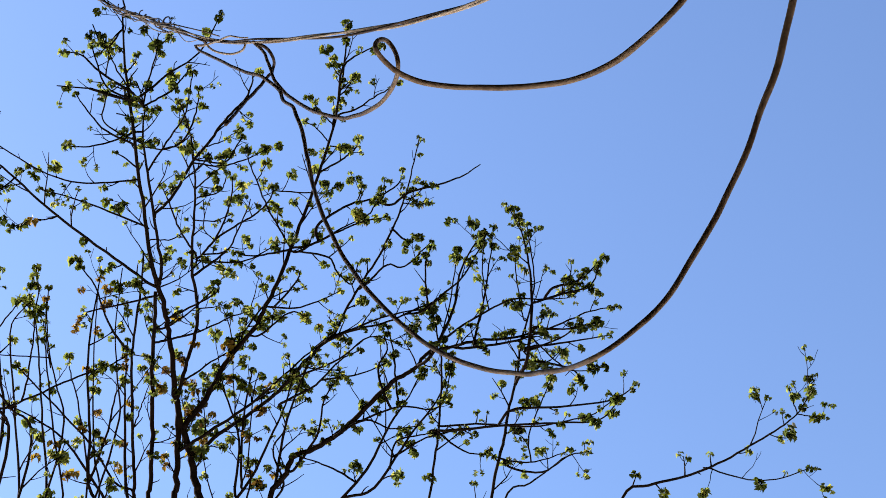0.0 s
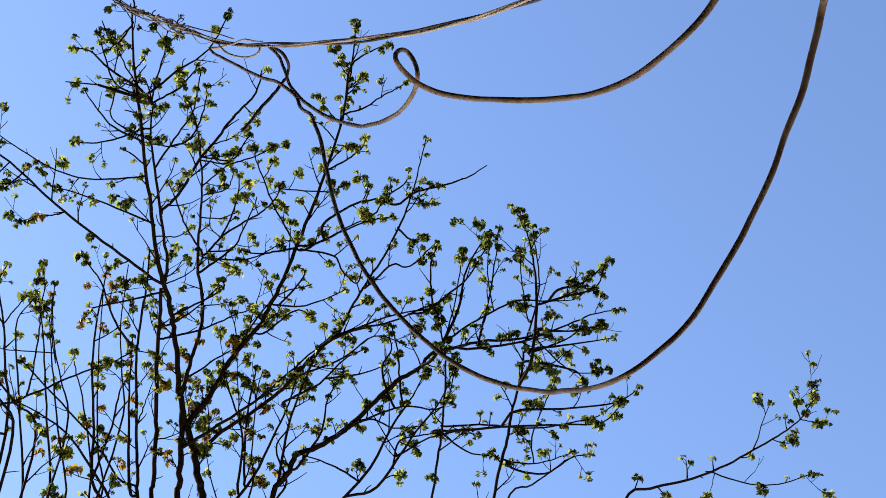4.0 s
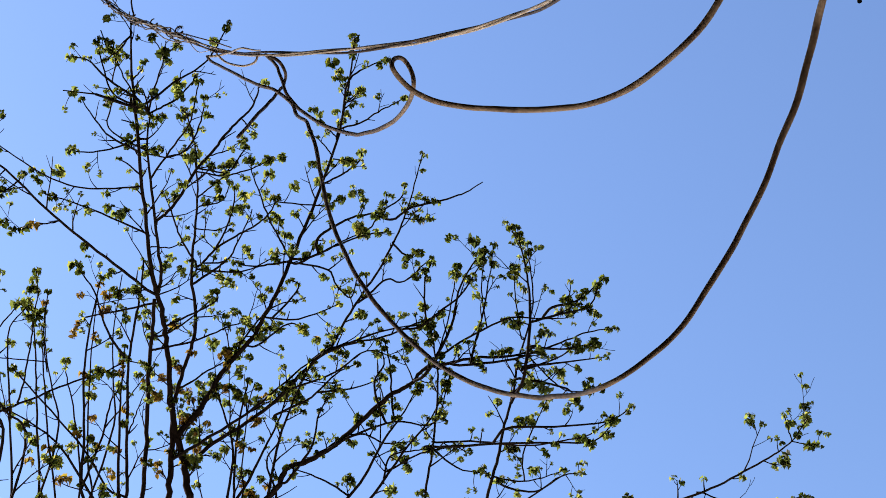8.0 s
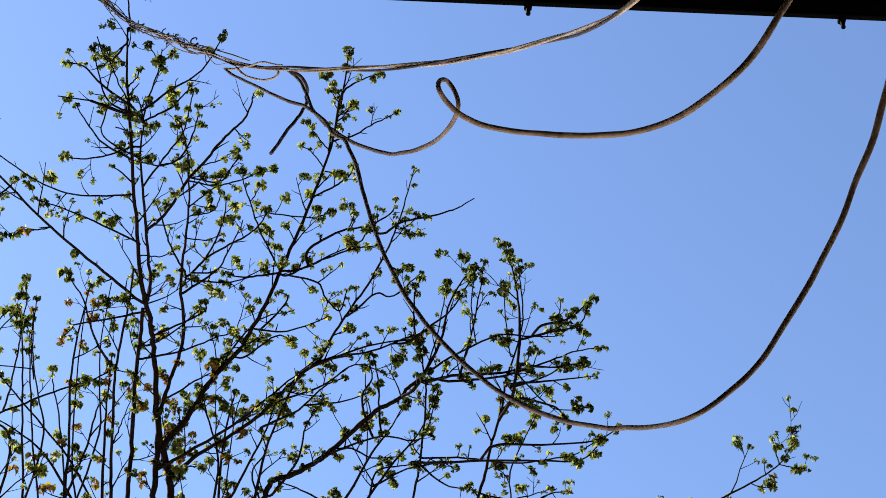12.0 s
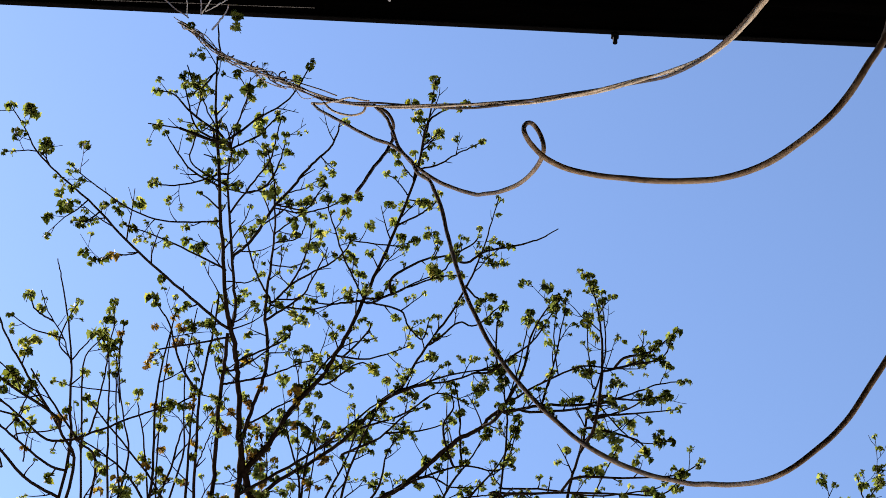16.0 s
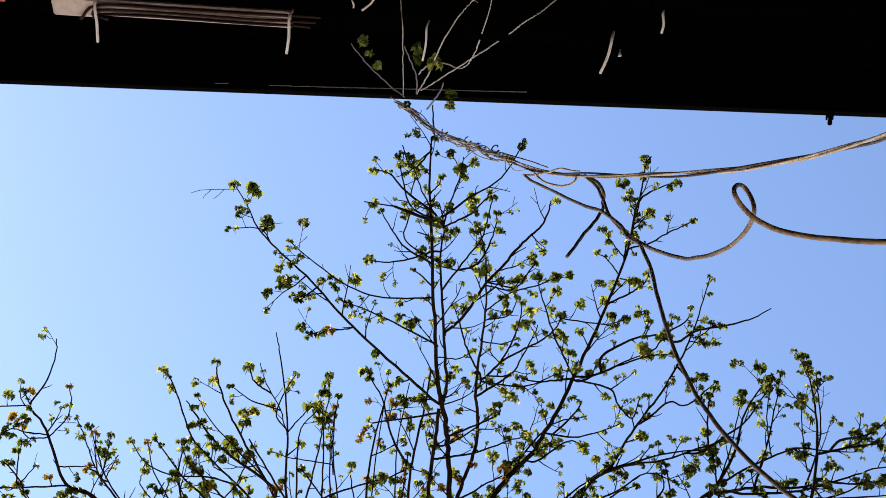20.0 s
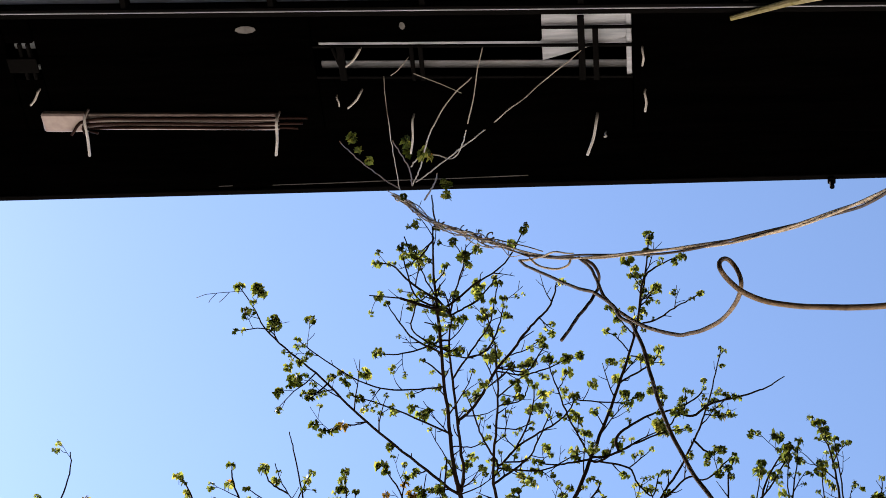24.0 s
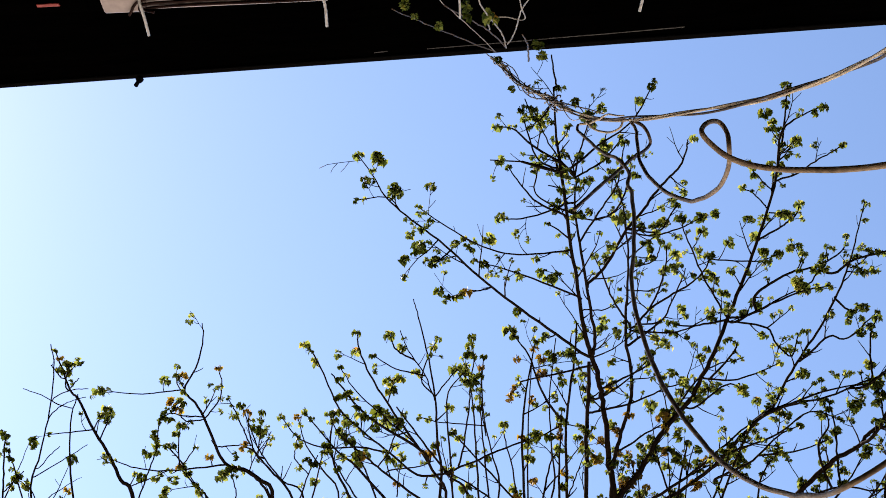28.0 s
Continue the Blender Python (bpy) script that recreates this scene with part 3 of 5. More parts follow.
limb(maple, (0.04, 4.01, 5.20, 0.0044), (0.13, 4.00, 5.22, 0.0039), (0.22, 3.98, 5.23, 0.0035), (0.32, 3.95, 5.26, 0.0030), (0.41, 3.92, 5.28, 0.0026))
limb(maple, (0.04, 4.01, 5.20, 0.0044), (0.08, 3.97, 5.28, 0.0042), (0.13, 3.92, 5.35, 0.0040), (0.19, 3.87, 5.43, 0.0037), (0.24, 3.82, 5.52, 0.0035), (0.27, 3.78, 5.59, 0.0030), (0.30, 3.72, 5.67, 0.0024), (0.33, 3.65, 5.79, 0.0018))
limb(maple, (-0.05, 4.75, 3.30, 0.0124), (-0.10, 4.65, 3.84, 0.0109), (-0.14, 4.44, 4.38, 0.0100), (-0.17, 4.31, 4.72, 0.0095), (-0.12, 4.26, 4.80, 0.0095), (-0.09, 4.23, 4.86, 0.0095), (-0.02, 4.21, 4.88, 0.0091), (0.08, 4.17, 4.93, 0.0086), (0.15, 4.12, 4.98, 0.0082), (0.24, 4.08, 5.05, 0.0078), (0.31, 4.05, 5.08, 0.0069), (0.35, 4.02, 5.12, 0.0060), (0.43, 4.00, 5.13, 0.0054), (0.52, 3.98, 5.14, 0.0049), (0.63, 3.96, 5.13, 0.0043), (0.71, 3.94, 5.14, 0.0026))
limb(maple, (0.35, 4.02, 5.12, 0.0043), (0.45, 3.97, 5.18, 0.0039), (0.56, 3.92, 5.22, 0.0034), (0.64, 3.89, 5.24, 0.0030), (0.74, 3.88, 5.23, 0.0026), (0.83, 3.84, 5.24, 0.0021), (0.88, 3.80, 5.28, 0.0017))
limb(maple, (-0.05, 4.75, 3.50, 0.0055), (0.13, 4.64, 3.93, 0.0049), (0.27, 4.42, 4.39, 0.0045), (0.35, 4.28, 4.68, 0.0042), (0.38, 4.18, 4.84, 0.0040), (0.39, 4.13, 4.91, 0.0037), (0.40, 4.04, 5.08, 0.0034), (0.39, 3.99, 5.16, 0.0030), (0.37, 3.95, 5.25, 0.0026))
limb(maple, (-0.05, 4.75, 2.30, 0.0066), (0.22, 4.63, 3.27, 0.0058), (0.43, 4.41, 4.13, 0.0053), (0.55, 4.26, 4.67, 0.0051), (0.58, 4.18, 4.79, 0.0051), (0.60, 4.14, 4.85, 0.0051), (0.62, 4.08, 4.94, 0.0045), (0.65, 4.01, 5.03, 0.0040), (0.66, 3.97, 5.11, 0.0034), (0.69, 3.91, 5.19, 0.0030), (0.71, 3.85, 5.28, 0.0026), (0.70, 3.79, 5.38, 0.0022), (0.69, 3.75, 5.45, 0.0017))
limb(maple, (0.40, 4.14, 4.91, 0.0034), (0.54, 4.12, 4.90, 0.0031), (0.69, 4.10, 4.87, 0.0027), (0.81, 4.07, 4.87, 0.0024), (0.89, 4.05, 4.88, 0.0020), (0.97, 4.01, 4.92, 0.0017))
limb(maple, (-0.05, 4.75, 2.50, 0.0044), (0.24, 4.62, 3.38, 0.0039), (0.47, 4.40, 4.18, 0.0035), (0.59, 4.25, 4.67, 0.0034), (0.68, 4.20, 4.72, 0.0028), (0.77, 4.15, 4.76, 0.0022), (0.83, 4.12, 4.79, 0.0017), bare=True)
limb(maple, (0.58, 4.17, 4.80, 0.0034), (0.67, 4.17, 4.78, 0.0028), (0.74, 4.15, 4.78, 0.0022), (0.81, 4.12, 4.79, 0.0017))
limb(maple, (0.68, 4.12, 4.85, 0.0025), (0.72, 4.06, 4.93, 0.0021), (0.76, 4.01, 5.00, 0.0017))
limb(maple, (0.71, 3.93, 5.14, 0.0026), (0.82, 3.92, 5.13, 0.0021), (0.91, 3.89, 5.13, 0.0017))
limb(maple, (0.70, 3.95, 5.12, 0.0026), (0.77, 3.98, 5.05, 0.0023), (0.83, 3.99, 5.01, 0.0020), (0.93, 3.96, 5.00, 0.0017))
limb(maple, (0.56, 3.92, 5.22, 0.0026), (0.54, 3.86, 5.34, 0.0022), (0.55, 3.79, 5.45, 0.0017))
limb(maple, (0.67, 3.92, 5.19, 0.0026), (0.65, 3.85, 5.31, 0.0022), (0.65, 3.80, 5.39, 0.0017))
limb(maple, (0.39, 4.00, 5.14, 0.0026), (0.43, 3.93, 5.26, 0.0023), (0.45, 3.86, 5.37, 0.0020), (0.46, 3.83, 5.42, 0.0017))
limb(maple, (-0.05, 4.75, 2.70, 0.0065), (0.40, 4.60, 3.47, 0.0058), (0.76, 4.35, 4.18, 0.0053), (0.96, 4.19, 4.63, 0.0050), (1.05, 4.14, 4.66, 0.0046), (1.16, 4.11, 4.67, 0.0042), (1.26, 4.06, 4.68, 0.0037), (1.36, 4.01, 4.71, 0.0033), (1.45, 3.96, 4.74, 0.0028), (1.50, 3.92, 4.76, 0.0022), (1.55, 3.87, 4.81, 0.0017))
limb(maple, (1.50, 3.92, 4.76, 0.0021), (1.54, 3.92, 4.75, 0.0019), (1.58, 3.91, 4.74, 0.0016))
limb(maple, (1.50, 3.92, 4.77, 0.0021), (1.49, 3.90, 4.80, 0.0019), (1.48, 3.88, 4.83, 0.0017))
limb(maple, (1.23, 4.08, 4.68, 0.0025), (1.33, 4.07, 4.63, 0.0022), (1.43, 4.05, 4.61, 0.0019), (1.53, 4.01, 4.62, 0.0016))
limb(maple, (-0.54, 3.79, 5.23, 0.0052), (-0.62, 3.69, 5.23, 0.0047), (-0.73, 3.54, 5.22, 0.0042), (-0.82, 3.43, 5.23, 0.0038), (-0.91, 3.31, 5.25, 0.0033), (-1.00, 3.22, 5.27, 0.0029), (-1.07, 3.14, 5.29, 0.0025), (-1.10, 3.09, 5.32, 0.0021), (-1.15, 3.02, 5.36, 0.0016))
limb(maple, (-0.56, 3.48, 5.40, 0.0034), (-0.68, 3.43, 5.33, 0.0029), (-0.78, 3.37, 5.29, 0.0025), (-0.90, 3.27, 5.29, 0.0021), (-0.98, 3.19, 5.30, 0.0017))
limb(maple, (-0.55, 3.62, 5.33, 0.0034), (-0.67, 3.51, 5.30, 0.0028), (-0.76, 3.43, 5.27, 0.0022), (-0.83, 3.38, 5.25, 0.0017))
limb(maple, (-1.06, 3.14, 5.29, 0.0021), (-1.12, 3.13, 5.28, 0.0019), (-1.16, 3.12, 5.26, 0.0016))
limb(maple, (-0.81, 3.47, 5.21, 0.0025), (-0.86, 3.45, 5.18, 0.0021), (-0.91, 3.44, 5.14, 0.0017))
limb(maple, (-0.88, 3.35, 5.24, 0.0021), (-0.91, 3.34, 5.22, 0.0019), (-0.94, 3.34, 5.19, 0.0017))
limb(sapling, (-0.95, 3.88, 4.79, 0.0042), (-0.87, 3.90, 4.86, 0.0038), (-0.78, 3.92, 4.94, 0.0034), (-0.68, 3.94, 5.01, 0.0030), (-0.61, 3.94, 5.07, 0.0026))
limb(sapling, (-1.35, 4.75, 2.50, 0.0056), (-1.01, 4.63, 3.38, 0.0050), (-0.75, 4.42, 4.19, 0.0046), (-0.60, 4.27, 4.69, 0.0043), (-0.66, 4.21, 4.75, 0.0039), (-0.73, 4.10, 4.82, 0.0035), (-0.82, 3.96, 4.86, 0.0030), (-0.92, 3.79, 4.89, 0.0025))
limb(sapling, (-1.35, 4.75, 2.70, 0.0045), (-1.06, 4.62, 3.48, 0.0040), (-0.84, 4.39, 4.21, 0.0036), (-0.71, 4.24, 4.66, 0.0035), (-0.72, 4.13, 4.80, 0.0030), (-0.72, 4.00, 4.92, 0.0026), (-0.71, 3.86, 5.04, 0.0021), (-0.69, 3.72, 5.15, 0.0017), bare=True)
limb(sapling, (-1.35, 4.75, 2.90, 0.0056), (-1.13, 4.59, 3.57, 0.0049), (-0.96, 4.34, 4.21, 0.0045), (-0.86, 4.18, 4.62, 0.0043), (-0.86, 3.98, 4.81, 0.0034), (-0.86, 3.83, 4.92, 0.0028), (-0.86, 3.71, 5.00, 0.0022), (-0.87, 3.64, 5.04, 0.0017))
limb(sapling, (-1.35, 4.75, 3.10, 0.0056), (-1.16, 4.58, 3.67, 0.0049), (-1.02, 4.32, 4.23, 0.0045), (-0.93, 4.14, 4.59, 0.0043), (-0.93, 3.94, 4.78, 0.0034), (-0.93, 3.76, 4.90, 0.0028), (-0.92, 3.68, 4.96, 0.0022), (-0.87, 3.65, 5.03, 0.0017))
limb(sapling, (-1.35, 4.75, 3.30, 0.0045), (-1.08, 4.61, 3.82, 0.0040), (-0.86, 4.37, 4.34, 0.0036), (-0.74, 4.21, 4.67, 0.0035), (-0.76, 4.01, 4.88, 0.0026), (-0.78, 3.90, 4.95, 0.0021), (-0.78, 3.85, 4.98, 0.0017))
limb(sapling, (-1.35, 4.75, 3.50, 0.0045), (-1.11, 4.60, 3.91, 0.0040), (-0.92, 4.36, 4.35, 0.0036), (-0.81, 4.20, 4.63, 0.0034), (-0.83, 4.02, 4.80, 0.0030), (-0.84, 3.86, 4.92, 0.0025), (-0.84, 3.72, 5.01, 0.0017))
limb(sapling, (-1.35, 4.75, 2.30, 0.0045), (-0.86, 4.65, 3.29, 0.0040), (-0.47, 4.45, 4.17, 0.0036), (-0.25, 4.31, 4.72, 0.0035), (-0.24, 4.23, 4.87, 0.0026), (-0.23, 4.13, 5.03, 0.0022), (-0.21, 4.08, 5.10, 0.0018), bare=True)
limb(sapling, (-1.35, 4.75, 2.50, 0.0090), (-1.60, 4.39, 3.31, 0.0079), (-1.79, 3.99, 4.05, 0.0073), (-1.90, 3.74, 4.51, 0.0069), (-1.94, 3.67, 4.56, 0.0060), (-1.98, 3.60, 4.61, 0.0052), (-2.02, 3.53, 4.65, 0.0046), (-2.07, 3.46, 4.71, 0.0040), (-2.09, 3.42, 4.72, 0.0035), (-2.12, 3.36, 4.77, 0.0026), (-2.14, 3.32, 4.80, 0.0017))
limb(sapling, (-2.02, 3.53, 4.65, 0.0026), (-2.08, 3.52, 4.63, 0.0022), (-2.15, 3.50, 4.60, 0.0017))
limb(sapling, (-1.35, 4.75, 2.70, 0.0045), (-1.68, 4.37, 3.39, 0.0040), (-1.93, 3.94, 4.05, 0.0036), (-2.07, 3.67, 4.46, 0.0035), (-2.09, 3.56, 4.58, 0.0026), (-2.09, 3.49, 4.66, 0.0022), (-2.07, 3.44, 4.72, 0.0017), bare=True)
limb(sapling, (-1.35, 4.75, 2.90, 0.0045), (-1.73, 4.34, 3.48, 0.0040), (-2.02, 3.90, 4.06, 0.0037), (-2.19, 3.63, 4.42, 0.0035), (-2.17, 3.53, 4.55, 0.0026), (-2.15, 3.45, 4.65, 0.0023), (-2.14, 3.36, 4.76, 0.0020), (-2.15, 3.30, 4.81, 0.0017), bare=True)
limb(sapling, (-1.35, 4.75, 3.10, 0.0088), (-1.40, 4.43, 3.67, 0.0078), (-1.44, 4.05, 4.24, 0.0071), (-1.46, 3.81, 4.60, 0.0068), (-1.49, 3.74, 4.63, 0.0062), (-1.55, 3.71, 4.65, 0.0056), (-1.60, 3.69, 4.65, 0.0051), (-1.63, 3.64, 4.68, 0.0047), (-1.66, 3.56, 4.73, 0.0042), (-1.69, 3.52, 4.76, 0.0038), (-1.73, 3.49, 4.79, 0.0034), (-1.68, 3.43, 4.83, 0.0028), (-1.65, 3.36, 4.89, 0.0022), (-1.65, 3.32, 4.92, 0.0017))
limb(sapling, (-1.73, 3.49, 4.79, 0.0025), (-1.80, 3.49, 4.78, 0.0023), (-1.89, 3.48, 4.76, 0.0020), (-2.01, 3.45, 4.75, 0.0017))
limb(sapling, (-1.60, 3.69, 4.65, 0.0034), (-1.72, 3.69, 4.63, 0.0030), (-1.83, 3.68, 4.61, 0.0026), (-1.91, 3.65, 4.60, 0.0022), (-1.98, 3.61, 4.60, 0.0017))
limb(sapling, (-1.66, 3.56, 4.73, 0.0025), (-1.61, 3.52, 4.77, 0.0022), (-1.59, 3.47, 4.80, 0.0020), (-1.60, 3.43, 4.83, 0.0017))
limb(sapling, (-1.35, 4.75, 3.30, 0.0044), (-1.49, 4.42, 3.77, 0.0039), (-1.60, 4.03, 4.25, 0.0036), (-1.67, 3.79, 4.56, 0.0034), (-1.70, 3.75, 4.59, 0.0030), (-1.76, 3.68, 4.63, 0.0026))
limb(sapling, (-1.02, 3.85, 4.76, 0.0042), (-1.09, 3.76, 4.77, 0.0037), (-1.16, 3.67, 4.78, 0.0033), (-1.22, 3.59, 4.80, 0.0030), (-1.25, 3.52, 4.84, 0.0027), (-1.28, 3.44, 4.88, 0.0025), (-1.31, 3.40, 4.90, 0.0016))
limb(sapling, (-1.09, 3.76, 4.77, 0.0033), (-1.17, 3.71, 4.75, 0.0029), (-1.27, 3.68, 4.72, 0.0025), (-1.35, 3.64, 4.72, 0.0021), (-1.40, 3.57, 4.75, 0.0017))
limb(sapling, (-1.35, 4.75, 3.50, 0.0066), (-1.17, 4.50, 3.96, 0.0058), (-1.03, 4.18, 4.43, 0.0053), (-0.95, 3.97, 4.74, 0.0051), (-0.98, 3.86, 4.79, 0.0046), (-1.02, 3.77, 4.82, 0.0042), (-1.07, 3.66, 4.85, 0.0037), (-1.11, 3.58, 4.88, 0.0033), (-1.14, 3.50, 4.91, 0.0029), (-1.16, 3.45, 4.95, 0.0025), (-1.16, 3.42, 4.97, 0.0016))
limb(sapling, (-1.02, 3.77, 4.82, 0.0025), (-1.10, 3.65, 4.83, 0.0022), (-1.17, 3.56, 4.85, 0.0019), (-1.21, 3.48, 4.88, 0.0016))
limb(sapling, (-1.35, 4.75, 2.30, 0.0066), (-1.18, 4.49, 3.29, 0.0058), (-1.05, 4.17, 4.18, 0.0053), (-0.97, 3.96, 4.73, 0.0051), (-0.96, 3.79, 4.85, 0.0042), (-0.96, 3.67, 4.94, 0.0033), (-0.97, 3.54, 5.01, 0.0027), (-0.99, 3.45, 5.07, 0.0022), (-1.00, 3.40, 5.10, 0.0016), bare=True)
limb(sapling, (-0.96, 3.67, 4.93, 0.0025), (-0.98, 3.60, 4.96, 0.0022), (-1.02, 3.52, 4.99, 0.0019), (-1.04, 3.46, 5.02, 0.0016))
limb(sapling, (-0.99, 3.60, 4.96, 0.0025), (-1.06, 3.55, 4.94, 0.0021), (-1.12, 3.49, 4.94, 0.0016))
limb(sapling, (-0.99, 3.61, 4.95, 0.0025), (-0.96, 3.55, 5.02, 0.0021), (-0.94, 3.53, 5.05, 0.0017))
limb(sapling, (-1.35, 4.75, 2.50, 0.0044), (-1.11, 4.53, 3.44, 0.0039), (-0.92, 4.24, 4.28, 0.0036), (-0.81, 4.05, 4.80, 0.0034), (-0.82, 3.90, 4.91, 0.0025), (-0.83, 3.80, 4.96, 0.0022), (-0.83, 3.71, 5.02, 0.0020), (-0.82, 3.64, 5.08, 0.0017))
limb(sapling, (-1.35, 4.75, 2.70, 0.0045), (-1.04, 4.57, 3.58, 0.0040), (-0.79, 4.29, 4.37, 0.0036), (-0.66, 4.12, 4.87, 0.0034), (-0.65, 3.99, 4.99, 0.0026), (-0.65, 3.85, 5.10, 0.0021), (-0.62, 3.70, 5.22, 0.0017), bare=True)
limb(sapling, (-1.35, 4.75, 2.90, 0.0055), (-1.14, 4.52, 3.64, 0.0049), (-0.98, 4.21, 4.33, 0.0045), (-0.89, 4.01, 4.76, 0.0042), (-0.94, 3.89, 4.80, 0.0036), (-1.00, 3.77, 4.83, 0.0031), (-1.06, 3.64, 4.86, 0.0025))
limb(sapling, (-1.35, 4.75, 3.10, 0.0044), (-1.35, 4.44, 3.68, 0.0039), (-1.35, 4.06, 4.25, 0.0035), (-1.36, 3.83, 4.61, 0.0034), (-1.42, 3.75, 4.64, 0.0029), (-1.48, 3.66, 4.68, 0.0025), (-1.51, 3.58, 4.73, 0.0021), (-1.53, 3.53, 4.76, 0.0017))
limb(sapling, (-1.35, 4.75, 3.30, 0.0044), (-1.31, 4.45, 3.80, 0.0039), (-1.27, 4.08, 4.30, 0.0035), (-1.25, 3.85, 4.63, 0.0034), (-1.29, 3.74, 4.68, 0.0028), (-1.33, 3.66, 4.71, 0.0022), (-1.35, 3.58, 4.76, 0.0017))
limb(maple, (0.03, 4.01, 5.18, 0.0048), (0.20, 3.97, 5.24, 0.0034), (0.38, 3.95, 5.27, 0.0019))
limb(maple, (0.37, 3.99, 5.09, 0.0057), (0.44, 3.93, 5.23, 0.0045), (0.47, 3.87, 5.37, 0.0033), (0.54, 3.82, 5.48, 0.0021))
limb(maple, (0.68, 3.94, 5.03, 0.0055), (0.70, 3.86, 5.23, 0.0044), (0.69, 3.82, 5.37, 0.0033), (0.66, 3.78, 5.53, 0.0021))
limb(maple, (0.70, 3.89, 5.22, 0.0047), (0.80, 3.86, 5.23, 0.0038), (0.89, 3.83, 5.24, 0.0029), (0.92, 3.78, 5.28, 0.0020))
limb(maple, (0.69, 3.95, 5.08, 0.0047), (0.81, 3.94, 5.09, 0.0033), (0.95, 3.92, 5.10, 0.0018))
limb(maple, (0.69, 3.98, 5.05, 0.0046), (0.82, 3.99, 5.02, 0.0032), (0.86, 4.01, 4.97, 0.0018))
limb(maple, (0.44, 4.10, 4.86, 0.0046), (0.62, 4.09, 4.87, 0.0039), (0.80, 4.08, 4.87, 0.0032), (0.91, 4.08, 4.88, 0.0025), (0.98, 4.04, 4.94, 0.0018))
limb(maple, (0.62, 4.17, 4.76, 0.0037), (0.72, 4.17, 4.74, 0.0031), (0.80, 4.14, 4.78, 0.0024), (0.87, 4.13, 4.79, 0.0018))
limb(maple, (0.14, 4.14, 4.94, 0.0038), (0.26, 4.11, 4.97, 0.0032), (0.39, 4.11, 4.97, 0.0025), (0.44, 4.03, 5.11, 0.0019))
limb(maple, (-0.08, 4.23, 4.82, 0.0047), (-0.01, 4.18, 4.92, 0.0038), (0.01, 4.13, 5.02, 0.0028), (0.06, 4.09, 5.09, 0.0019))
limb(maple, (0.06, 4.16, 4.90, 0.0047), (0.15, 4.14, 4.94, 0.0038), (0.23, 4.16, 4.92, 0.0028), (0.33, 4.16, 4.93, 0.0019))
limb(maple, (0.21, 4.09, 5.01, 0.0047), (0.19, 4.05, 5.09, 0.0038), (0.22, 4.03, 5.15, 0.0029), (0.20, 4.00, 5.23, 0.0019))
limb(maple, (0.23, 4.21, 4.79, 0.0037), (0.25, 4.17, 4.87, 0.0031), (0.33, 4.16, 4.89, 0.0024), (0.38, 4.16, 4.90, 0.0018))
limb(maple, (-0.12, 4.27, 4.78, 0.0038), (-0.16, 4.22, 4.88, 0.0031), (-0.12, 4.18, 4.94, 0.0025), (-0.14, 4.15, 5.01, 0.0019))
limb(maple, (0.38, 4.14, 4.89, 0.0037), (0.47, 4.17, 4.83, 0.0027), (0.56, 4.17, 4.81, 0.0018))
limb(maple, (-0.56, 3.24, 5.54, 0.0046), (-0.65, 3.16, 5.55, 0.0037), (-0.70, 3.10, 5.56, 0.0027), (-0.75, 3.08, 5.55, 0.0018))
limb(maple, (-0.57, 3.26, 5.53, 0.0037), (-0.66, 3.20, 5.51, 0.0027), (-0.77, 3.15, 5.47, 0.0018))
limb(maple, (-0.55, 3.23, 5.50, 0.0046), (-0.46, 3.23, 5.62, 0.0037), (-0.37, 3.24, 5.75, 0.0028), (-0.31, 3.20, 5.91, 0.0019))
limb(maple, (-0.58, 3.07, 5.65, 0.0037), (-0.63, 3.10, 5.59, 0.0028), (-0.67, 3.05, 5.65, 0.0018))
limb(maple, (0.07, 3.46, 5.93, 0.0040), (0.12, 3.45, 6.00, 0.0030), (0.20, 3.46, 6.07, 0.0020))
limb(maple, (0.24, 3.82, 5.51, 0.0039), (0.29, 3.84, 5.47, 0.0029), (0.31, 3.83, 5.49, 0.0020))
limb(maple, (0.15, 3.91, 5.34, 0.0038), (0.22, 3.88, 5.40, 0.0032), (0.28, 3.88, 5.39, 0.0026), (0.37, 3.84, 5.47, 0.0019))
limb(maple, (-0.26, 4.00, 5.21, 0.0038), (-0.17, 3.94, 5.31, 0.0029), (-0.06, 3.92, 5.34, 0.0019))
limb(maple, (-0.08, 4.09, 5.09, 0.0038), (0.06, 4.05, 5.13, 0.0032), (0.16, 4.01, 5.19, 0.0025), (0.26, 4.01, 5.16, 0.0019))
limb(maple, (-0.53, 3.82, 5.21, 0.0038), (-0.61, 3.80, 5.16, 0.0031), (-0.73, 3.77, 5.09, 0.0025), (-0.76, 3.79, 5.04, 0.0019))
limb(maple, (-0.51, 3.92, 5.16, 0.0038), (-0.44, 3.91, 5.21, 0.0028), (-0.36, 3.88, 5.29, 0.0019))
limb(maple, (0.63, 4.05, 4.90, 0.0045), (0.78, 4.05, 4.91, 0.0035), (0.95, 4.03, 4.92, 0.0026), (1.03, 4.00, 4.96, 0.0017))
limb(maple, (0.49, 3.96, 5.09, 0.0046), (0.65, 3.95, 5.11, 0.0038), (0.80, 3.91, 5.15, 0.0031), (0.89, 3.89, 5.18, 0.0024), (0.98, 3.88, 5.19, 0.0018))
limb(maple, (0.51, 3.97, 5.13, 0.0045), (0.55, 3.88, 5.28, 0.0032), (0.58, 3.79, 5.48, 0.0018))
limb(maple, (0.77, 3.84, 5.24, 0.0045), (0.86, 3.82, 5.26, 0.0031), (0.94, 3.78, 5.32, 0.0018))
